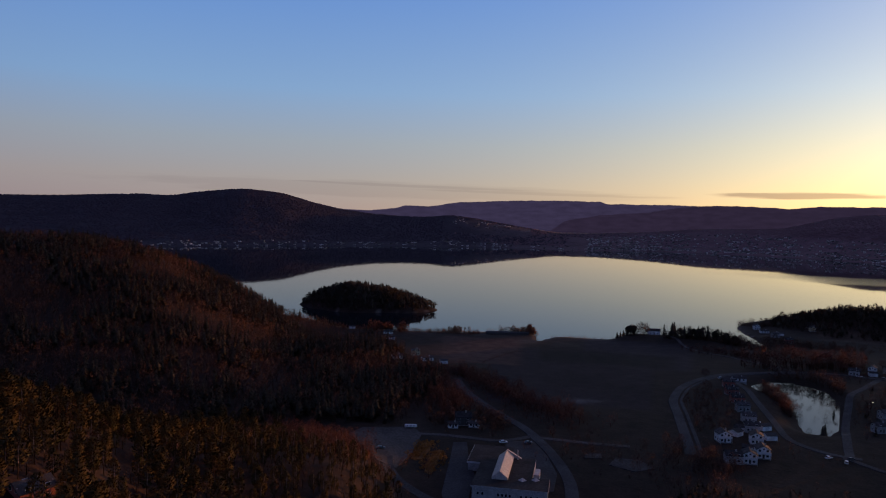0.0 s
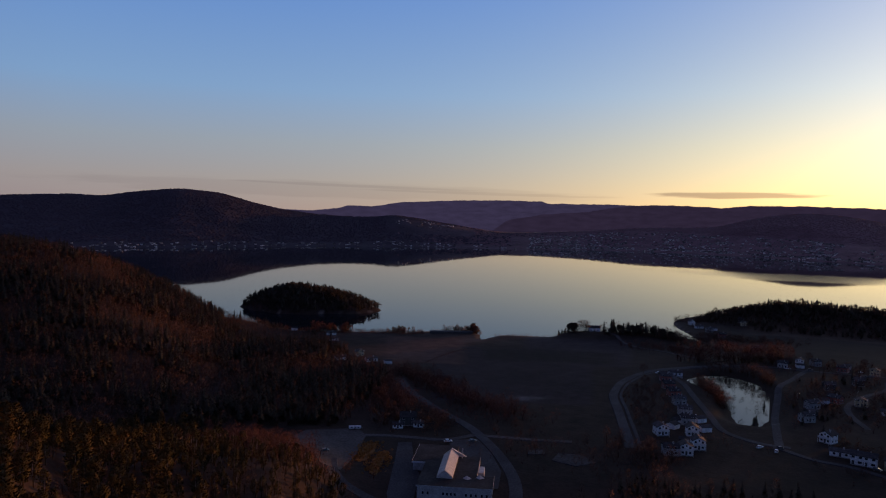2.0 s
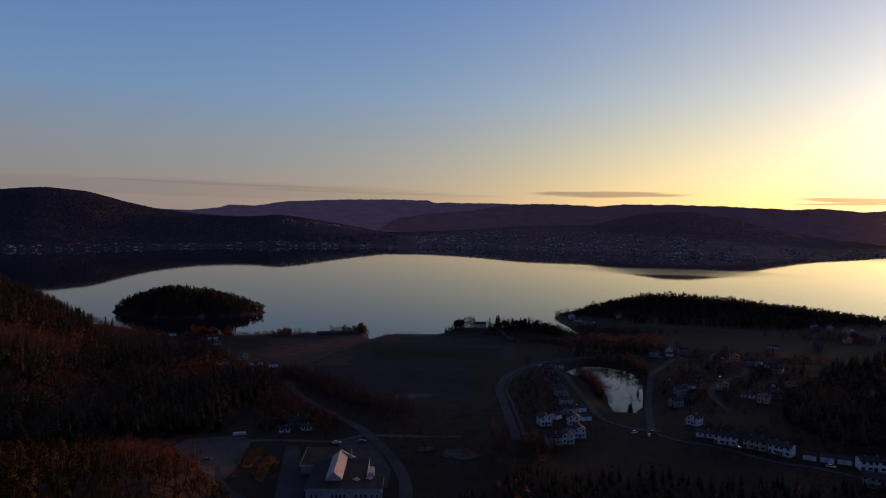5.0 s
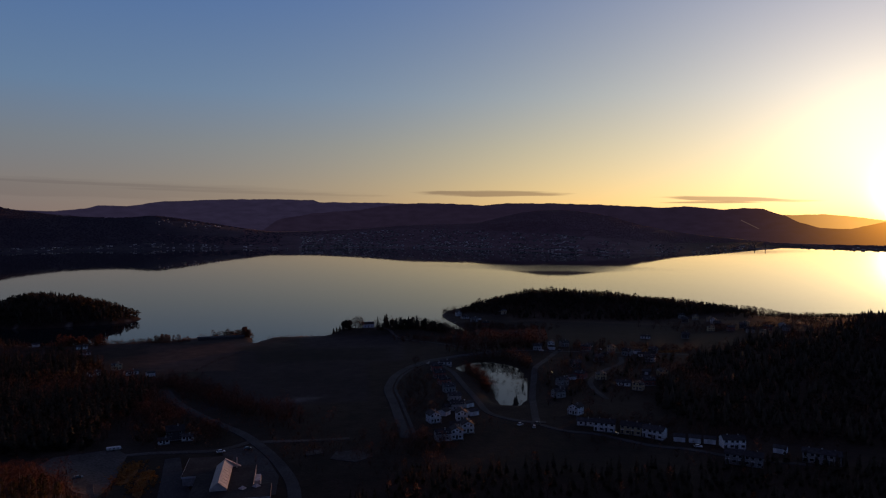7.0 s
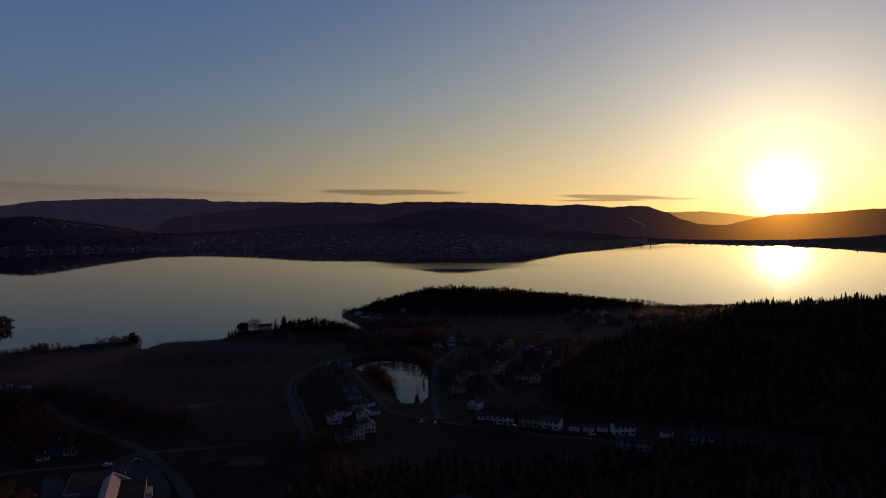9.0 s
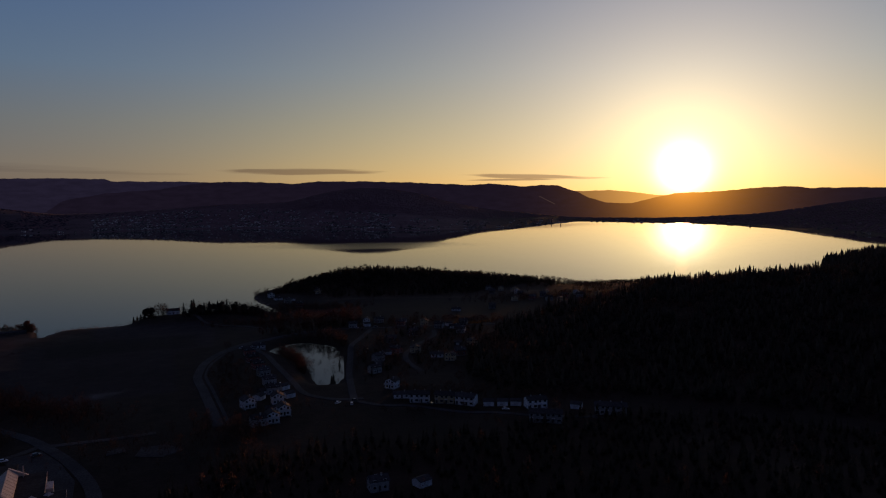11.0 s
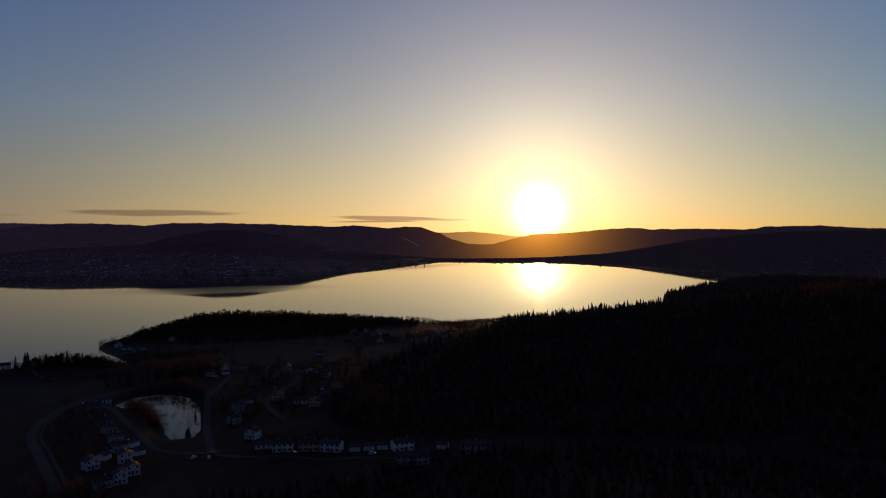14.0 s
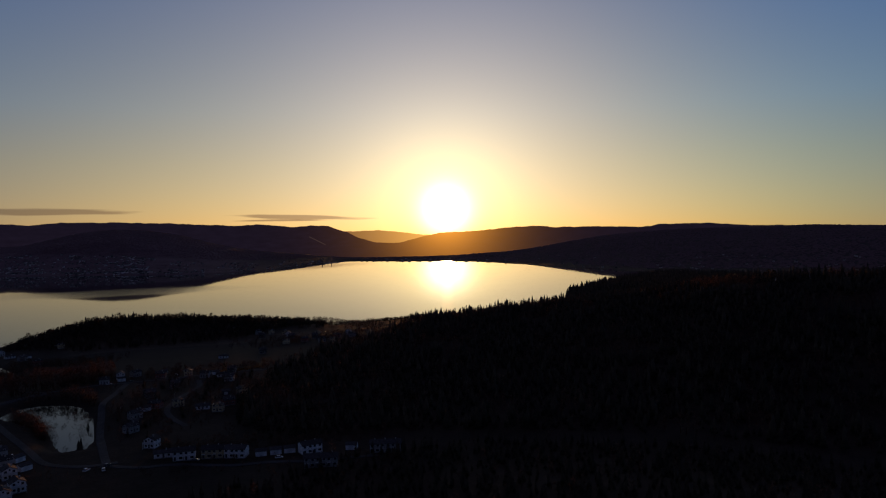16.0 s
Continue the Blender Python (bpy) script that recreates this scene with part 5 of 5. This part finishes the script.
def conifer(label, h, seed, width=0.17):
    g = random.Random(seed)
    r = root("tree", label, "tree", "dark conifers")
    bm = bmesh.new()
    limb(bm, (0, 0, -0.5), (0, 0, h * 0.9), 0.22, 0.04)
    part("trunk", bm, M_BARK, r)
    bm = bmesh.new()
    tiers = 11
    for k in range(tiers):
        f = k / tiers
        for j in range(9):
            a = 6.283 * j / 9 + k * 0.7 + g.uniform(-0.25, 0.25)
            q = h * width * (1 - f) ** 0.75 * g.uniform(0.6, 1.25) + 0.2
            z = h * (0.12 + 0.84 * f) + g.uniform(-0.25, 0.25)
            d = Vector((math.cos(a), math.sin(a), 0))
            n = Vector((-d.y, d.x, 0)) * q * 0.42
            inner, tip = Vector((0, 0, z + h * 0.085)), d * q + Vector((0, 0, z - q * 0.25))
            bm.faces.new([bm.verts.new(p) for p in (inner, tip * 0.65 + inner * 0.35 + n - Vector((0, 0, 0.2)), tip, tip * 0.65 + inner * 0.35 - n - Vector((0, 0, 0.2)))])
    part("crown", bm, M_SPRUCE, r)
    return r


def plant(first, spots, seed):
    g = random.Random(seed)
    for k, (x, y) in enumerate(spots):
        m = ground_pose(x, y, g.uniform(0, 360))
        if k == 0:
            first.matrix_basis = m
        else:
            copy_thing(first, m)


def rise(*bearings, r=790.0):
    """Places along the knoll of the white house."""
    return [(q * math.sin(radians(a)), q * math.cos(radians(a))) for a, q in ((b if isinstance(b, tuple) else (b, r)) for b in bearings)]


plant(bare_tree("round leafless tree beside the white house", 13.5, 5.2, 1), rise(15.75, 16.1, (20.6, 786)) + [(338, 590), (246, 640)], 1)
plant(conifer("tall broad dark pine standing over the shore", 16.0, 2, 0.27), rise(18.1, (18.25, 794)), 2)
plant(conifer("tall dark conifer on the knoll by the water", 13.0, 22, 0.24), rise(19.4, (19.0, 782), 20.0, 20.3), 22)
plant(bare_tree("bushy dark pine on the knoll", 9.5, 3.0, 12, 600, M_SPRUCE, 3.4, "dark pines"), rise((15.1, 782), 15.0, 15.25, (14.85, 786), 18.7, 19.7, 20.15, (21.2, 784), (22.0, 786), (22.6, 780)), 12)
plant(conifer("small dark conifer on the slope by the water", 7.0, 3, 0.24), rise(14.0, 14.25, 14.5, (14.75, 782), (18.5, 780), (21.6, 780)) + [(222, 404), (218, 399)], 3)
plant(bare_tree("young leafless tree on the shore", 7.0, 2.6, 4, 320), [(272 + 6 * k + 2 * (k % 3), 742 - 6 * k + 3 * (k % 2)) for k in range(11)], 4)
plant(bare_tree("slender leafless shore tree against the bright fjord", 11.0, 3.0, 5, 380), [(745 - 3.4 * k + 2 * (k % 2), 726 - 9.0 * k) for k in range(20)], 5)
plant(bare_tree("large leafless tree at the edge of the point", 12.5, 5.2, 6), ((661, 772), (668, 760), (676, 742), (655, 790)), 6)
plant(conifer("dark conifer in a clump at the edge of the point", 11.0, 7, 0.2), ((668, 790), (672, 776), (676, 766), (684, 750), (682, 738), (688, 730), (690, 722), (664, 800), (658, 806)), 7)
plant(conifer("tall ragged conifer on the skyline of the hill", 17.0, 8, 0.15), [(620 + 9.5 * k, 610 - 13 * k + 5 * (k % 3)) for k in range(7, 16)], 8)
plant(bare_tree("leafless garden tree between the houses", 8.0, 3.2, 9, 300), ((160, 395), (172, 415), (180, 440), (186, 470), (190, 500), (205, 545), (150, 405), (345, 480), (300, 470), (285, 445), (270, 400), (325, 440), (345, 415), (380, 470), (370, 590), (400, 560), (420, 530), (340, 585), (296, 395), (255, 370), (130, 340), (120, 330), (260, 330), (280, 345)), 9)

# ---- bushes and belts of scrub ----
SHRUBS = [spray_shape(h, 100, 90 + k, 0.42, 0.03, 0.9, 0.36) for k, h in enumerate((4.0, 5.0, 3.4))]
M_REDTWIG = mixed("reddish_scrub", (0.085, 0.039, 0.029), (0.135, 0.058, 0.041), 0.05, island=0.08)


TAKEN = np.array([(q.x, q.y, 5.0) for line in ROADS.values() for q in smooth_line(line, 5.0)] + [(x, y, 7.5) for x, y in OCCUPIED])


def belt(name, label, line, width, step, lo, hi, mat=None, shapes=None, seed=0):
    g = np.random.default_rng(seed)
    q = np.array([(p.x, p.y) for p in smooth_line(line, step)])
    n = max(1, int(width / step))
    p = np.repeat(q, n, 0) + g.normal(0, 1, (len(q) * n, 2)) * (width / 2.4, width / 2.4)
    p = p[height(p[:, 0], p[:, 1]) > 0.6]
    p = p[np.all(np.hypot(p[:, None, 0] - TAKEN[None, :, 0], p[:, None, 1] - TAKEN[None, :, 1]) > TAKEN[None, :, 2], 1)]
    return grove(name, shapes or SHRUBS, p, g.uniform(lo, hi, len(p)), mat or M_REDTWIG, label, "scrub")


belt("scrub", "reddish leafless scrub along the field's edge", ((14, 560), (24, 535), (36, 508), (48, 476), (60, 447), (76, 416)), 22, 2.1, 0.6, 1.2, None, THICKET, seed=1)
belt("roadside_wood", "rust-coloured young birches between the road and the hill", ((-12, 548), (-6, 520), (0, 490), (6, 462), (10, 440), (4, 424)), 22, 2.7, 0.8, 1.4, M_REDTWIG, THICKET, seed=61)
belt("scrub", "rust-red bushes beside the road bend", ((30, 436), (34, 420), (38, 404)), 11, 2.0, 0.5, 0.9, None, THICKET, seed=62)
belt("scrub", "thin hedge along the edge of the ploughed field", ((31, 590), (48, 620), (66, 652), (90, 672)), 3, 2.4, 0.25, 0.45, seed=63)
# dry tufts with the low sun's gold put into their colour
M_GOLD = mixed("dry_tufts_sunlit_gold", (0.24, 0.120, 0.036), (0.34, 0.170, 0.052), 0.08, island=0.15)
TUFTS = [spray_shape(h, 60, 170 + k, 0.7, 0.0, 2.0) for k, h in enumerate((1.1, 1.6))]
# the same sunlit gold, painted on the grass under the tufts
M_DRYGRASS = mixed("dry_grass_sunlit_gold", (0.10, 0.052, 0.020), (0.21, 0.105, 0.036), 0.16, 0.95, fine=1.6, bump=0.15)
lot("ground_bank", "bank of dry grass beside the parking place, coloured gold as if sunlit", ((-13, 336), (-11, 350), (-8, 364), (-3, 367), (-4, 352), (-8, 336)), M_DRYGRASS, 0.35)
lot("ground_verge", "bank of dry grass along the yard, coloured gold as if sunlit", ((-6, 320), (-5, 338), (-2, 350), (2, 352), (0, 334), (-3, 317)), M_DRYGRASS, 0.35)
belt("grass_bank", "tall dry grass on the bank beside the yard, coloured gold as if sunlit", ((-11, 338), (-9, 348), (-7, 358), (-5, 365)), 6.5, 0.8, 0.4, 0.9, M_GOLD, TUFTS, seed=41)
belt("grass_bank", "tall dry grass along the yard, coloured gold as if sunlit", ((-4, 322), (-3, 332), (-1, 340), (0, 349)), 6.0, 0.8, 0.4, 0.9, M_GOLD, TUFTS, seed=42)
belt("scrub", "rust-red thicket of young birches below the parking place", ((-84, 372), (-66, 352), (-50, 334), (-37, 318), (-26, 308)), 24, 2.2, 0.7, 1.25, None, THICKET, seed=43)
belt("scrub", "reddish scrub along the flat shore", ((-108, 782), (-84, 776), (-60, 770), (-30, 772), (0, 768), (20, 764), (40, 764)), 12, 2.2, 0.5, 1.1, seed=2)
belt("shore_wood", "tall rust-coloured leafless trees on the flat shore", ((-74, 772), (-62, 772), (-50, 770), (-40, 770)), 12, 3.0, 0.5, 1.0, M_REDTWIG, ROUNDS, seed=51)
belt("shore_wood", "rust-coloured leafless trees beside the boathouse", ((8, 768), (16, 769), (24, 768)), 8, 2.6, 0.4, 0.75, M_REDTWIG, ROUNDS, seed=53)
belt("shore_wood", "rust-coloured leafless trees at the boathouse end", ((78, 770), (90, 772), (98, 770), (106, 764)), 8, 2.6, 0.6, 1.05, M_REDTWIG, ROUNDS, seed=52)
belt("scrub", "tall rust-coloured bushes by the boathouse", ((60, 772), (80, 775), (100, 770), (106, 762)), 9, 2.0, 1.0, 1.8, seed=3)
belt("scrub", "tall reddish birch wood below the lane", ((268, 592), (282, 592), (300, 590), (320, 586), (340, 584)), 18, 2.8, 1.3, 2.0, None, FINE, seed=4)
belt("scrub", "reddish scrub under the wooded rise", ((248, 690), (262, 665), (276, 648), (300, 640)), 22, 2.8, 0.7, 1.4, seed=5)
belt("scrub", "rust-coloured bushes beside the white houses", ((124, 362), (130, 354), (136, 347), (138, 334), (128, 338)), 16, 2.0, 0.6, 1.1, M_TWIGS, THICKET, seed=6)
belt("scrub", "rust-coloured bushes on the pond's bank", ((236, 512), (234, 496), (232, 480), (228, 462), (221, 444)), 7, 1.5, 0.8, 1.4, None, THICKET, seed=7)
belt("scrub", "tall leafless trees along the pond's far bank", ((262, 552), (274, 551), (284, 544), (288, 530), (289, 514), (285, 500)), 4, 1.6, 0.7, 1.1, M_TWIGS, BARES, seed=21)
belt("shore_wood", "mixed leafless trees on the knoll above the water", rise(14.8, 15.5, 17.4, 18.6, 20, 21.4, 22.6, (23.2, 770)), 9, 2.4, 0.75, 1.25, M_TWIGS, BARES, seed=31)
belt("shore_wood", "dark conifers on the knoll above the water", rise(17.6, 18.6, 20, 21.4, 22.8, r=782), 9, 3.6, 0.55, 1.05, M_SPRUCE, ROUNDS + FIRS, seed=32)
belt("scrub", "dense dark undergrowth below the trees on the knoll", rise(14.0, 15, 15.6, r=784), 7, 1.7, 0.5, 1.0, M_TWIGS, seed=33)
belt("scrub", "dense undergrowth along the crest of the knoll", rise(17.5, 19, 20.5, 22, 23, r=784), 9, 1.8, 0.5, 1.1, M_TWIGS, seed=34)
belt("shore_wood", "brown leafless wood sloping from the knoll to the inlet", ((292, 742), (306, 722), (312, 700), (312, 680), (318, 662)), 26, 3.6, 0.5, 0.9, M_TWIGS, BARES, seed=35)
belt("scrub", "leafless scrub along the inlet", ((330, 770), (345, 745), (362, 722), (380, 705), (405, 690)), 26, 3.4, 0.8, 1.6, M_TWIGS, seed=8)
belt("scrub", "leafless bushes among the village gardens", ((260, 430), (300, 425), (340, 435), (380, 450), (410, 470)), 60, 4.4, 0.5, 1.1, M_TWIGS, seed=9)
belt("scrub", "leafless bushes between the upper gardens", ((330, 585), (370, 565), (410, 545), (440, 520), (470, 500)), 36, 4.0, 0.5, 1.1, M_TWIGS, seed=10)
belt("scrub", "dark bushes between the houses and the bend", ((150, 400), (165, 440), (178, 475), (188, 505)), 18, 3.2, 0.4, 0.9, M_TWIGS, seed=11)
belt("scrub", "leafless scrub and saplings below the hall road", ((62, 380), (85, 355), (105, 330), (120, 300), (130, 280)), 34, 3.6, 0.4, 0.9, M_TWIGS, THICKET, seed=12)
belt("scrub", "leafless trees round the dark villa", ((-4, 400), (8, 412), (22, 415), (34, 400), (30, 388)), 12, 2.8, 0.8, 1.6, M_TWIGS, seed=13)
belt("scrub", "scrub along the tip of the point", ((372, 880), (390, 880), (420, 890), (450, 905), (480, 915)), 16, 2.8, 0.8, 1.9, M_TWIGS, seed=14)
belt("scrub", "reeds and low bushes on the flat shore", ((110, 750), (140, 752), (170, 752), (190, 752)), 6, 2.6, 0.35, 0.7, seed=15)
belt("scrub", "leafless bushes among the cottages on the point", ((560, 640), (590, 610), (620, 590), (650, 580), (690, 560)), 50, 4.2, 0.6, 1.4, M_TWIGS, seed=16)
belt("scrub", "bushes along the terraced gardens", ((222, 318), (236, 302), (252, 284), (272, 262), (290, 240)), 16, 3.0, 0.4, 0.9, M_TWIGS, seed=17)
belt("scrub", "leafless scrub along the point's far shore", ((690, 765), (720, 745), (760, 715), (800, 690), (850, 665), (880, 640)), 40, 3.4, 0.5, 1.2, M_TWIGS, seed=71)
# strip of sunlight above the gardens, given by the gold tufts' colour
belt("grass_bank", "dry grass on a bank above the gardens, coloured gold as if sunlit", ((400, 526), (414, 521), (430, 513), (446, 506)), 8, 1.2, 0.5, 0.9, M_GOLD, TUFTS, seed=72)
belt("garden_trees", "small leafless garden trees between the village houses", ((270, 420), (300, 460), (335, 500), (365, 525), (400, 500)), 52, 6.0, 0.5, 0.95, M_TWIGS, FINE, seed=73)
belt("garden_trees", "dark garden conifers between the village houses", ((262, 400), (300, 440), (330, 470), (370, 500), (420, 480)), 48, 9.0, 0.35, 0.7, M_SPRUCE, FIRS, seed=74)
belt("garden_trees", "leafless shrubs round the white houses", ((140, 372), (150, 362), (160, 366), (176, 362), (186, 352)), 16, 3.0, 0.3, 0.6, M_TWIGS, THICKET, seed=75)
belt("scrub", "low bushes behind the terraced houses", ((240, 352), (258, 332), (278, 312), (300, 292), (320, 270)), 18, 3.0, 0.5, 1.2, M_TWIGS, seed=18)

# ---- the far towns: small houses scattered up the slopes ----
def far_town(name, label, n, az0, az1, up0, up1, seed, tight=1.0):
    g = np.random.default_rng(seed)
    az = g.uniform(az0, az1, n * 3)
    keep = ripple(az * 60, az * 23 + 5, 190) + g.normal(0, 0.4, n * 3) > -0.1
    az = az[keep][:n]
    u = g.random(len(az)) ** tight
    u = np.where(g.random(len(az)) < 0.4, (np.floor(u * 4) + 0.5 + g.normal(0, 0.14, len(az))) / 4, u)
    r = bearing_curve(az, FAR_SHORE) + up0 + (up1 - up0) * np.clip(u + 0.05 * ripple(az * 60, 0 * az, 240), 0, 1)
    x, y = r * np.sin(np.radians(az)), r * np.cos(np.radians(az))
    z = height(x, y)
    m = z > 1.5
    x, y, z, az = x[m], y[m], z[m], az[m]
    k = len(x)
    w, d, h = g.uniform(5.5, 10, k), g.uniform(5, 7, k), g.uniform(2.6, 4.6, k)
    big = g.random(k) < 0.04
    w[big] *= 2.2
    t = -np.radians(az) + g.normal(0, 0.6, k)
    loc = np.array([(-1, -1, -0.5), (1, -1, -0.5), (1, 1, -0.5), (-1, 1, -0.5), (-1, -1, 1), (1, -1, 1), (1, 1, 1), (-1, 1, 1), (-1, 0, 1.4), (1, 0, 1.4)], float)
    lx, ly, lz = loc[:, 0] * w[:, None] / 2, loc[:, 1] * d[:, None] / 2, loc[:, 2] * h[:, None]
    V = np.stack([lx * np.cos(t)[:, None] - ly * np.sin(t)[:, None] + x[:, None], lx * np.sin(t)[:, None] + ly * np.cos(t)[:, None] + y[:, None], lz + z[:, None]], -1).reshape(-1, 3)
    walls = np.array([(0, 1, 5), (0, 5, 4), (1, 2, 6), (1, 6, 5), (2, 3, 7), (2, 7, 6), (3, 0, 4), (3, 4, 7), (4, 7, 8), (5, 9, 6)])
    roofs = np.array([(4, 5, 9), (4, 9, 8), (7, 8, 9), (7, 9, 6)])
    tri = np.concatenate([walls, roofs])
    F = (tri[None] + (np.arange(k) * 10)[:, None, None]).reshape(-1, 3)
    me = mesh_from(name, V, F.ravel(), 3, [M_FARWALL, M_ROOF])
    me.polygons.foreach_set("material_index", np.tile(np.array([0] * 10 + [1] * 4, np.int32), k))
    return tagged(new(name, me), label, "houses", kind="stuff")


M_FARWALL = mixed("painted_house_walls", (0.16, 0.13, 0.115), (0.47, 0.40, 0.355), 0.02, 0.85, island=0.7)
far_town("far_town", "pale houses of the town climbing the far shore", 1250, 11.5, 34, 15, 620, 1, 1.2)
far_town("far_waterfront", "larger pale houses along the far waterfront", 170, 9, 36, 8, 110, 2)
far_town("far_hamlet", "pale houses along the foot of the far mountain", 190, -24, 9, 8, 170, 3)
far_town("far_hillside_houses", "pale houses high on the far low hill", 44, 0.5, 6.5, 640, 860, 4)
far_town("far_harbour_town", "pale houses near the fjord's end", 170, 35, 47, 10, 500, 5, 1.5)
far_town("far_valley_town", "low houses and sheds at the fjord's head", 60, 49.5, 60, 30, 330, 6)
far_town("far_east_shore", "scattered pale houses on the far eastern shore", 90, 61, 90, 10, 700, 7)



# ---- lamps already burning in the dusk ----
M_GLOW, _t, _s = material("lit_lamp_glass", 0.4)
_s.inputs["Base Color"].default_value = (0.9, 0.75, 0.5, 1)
_s.inputs["Emission Color"].default_value = (1.0, 0.66, 0.28, 1)
_s.inputs["Emission Strength"].default_value = 4.0


def street_lamp():
    r = root("street_lamp", "slim steel street lamp with a glowing warm head", "street lamp", "street lamps")
    bm = bmesh.new()
    limb(bm, (0, 0, -0.5), (0, 0, 6.0), 0.09, 0.06, 8)
    limb(bm, (0, 0, 5.95), (0, -1.1, 6.35), 0.05, 0.04, 6)
    part("pole", bm, M_CONC, r)
    bm = bmesh.new()
    box(bm, -0.16, 0.16, -1.75, -1.1, 6.3, 6.46)
    bmesh.ops.bevel(bm, geom=bm.edges[:], offset=0.04, segments=1, affect="EDGES")
    head = part("head", bm, M_CONC, r)
    blocks("diffuser", M_GLOW, head, (-0.13, 0.13, -1.7, -1.15, 6.2, 6.3), label="glowing warm diffuser")
    return r


plant(street_lamp(), ((628, 593), (318, 451), (274, 448), (2524, 2584)), 77)
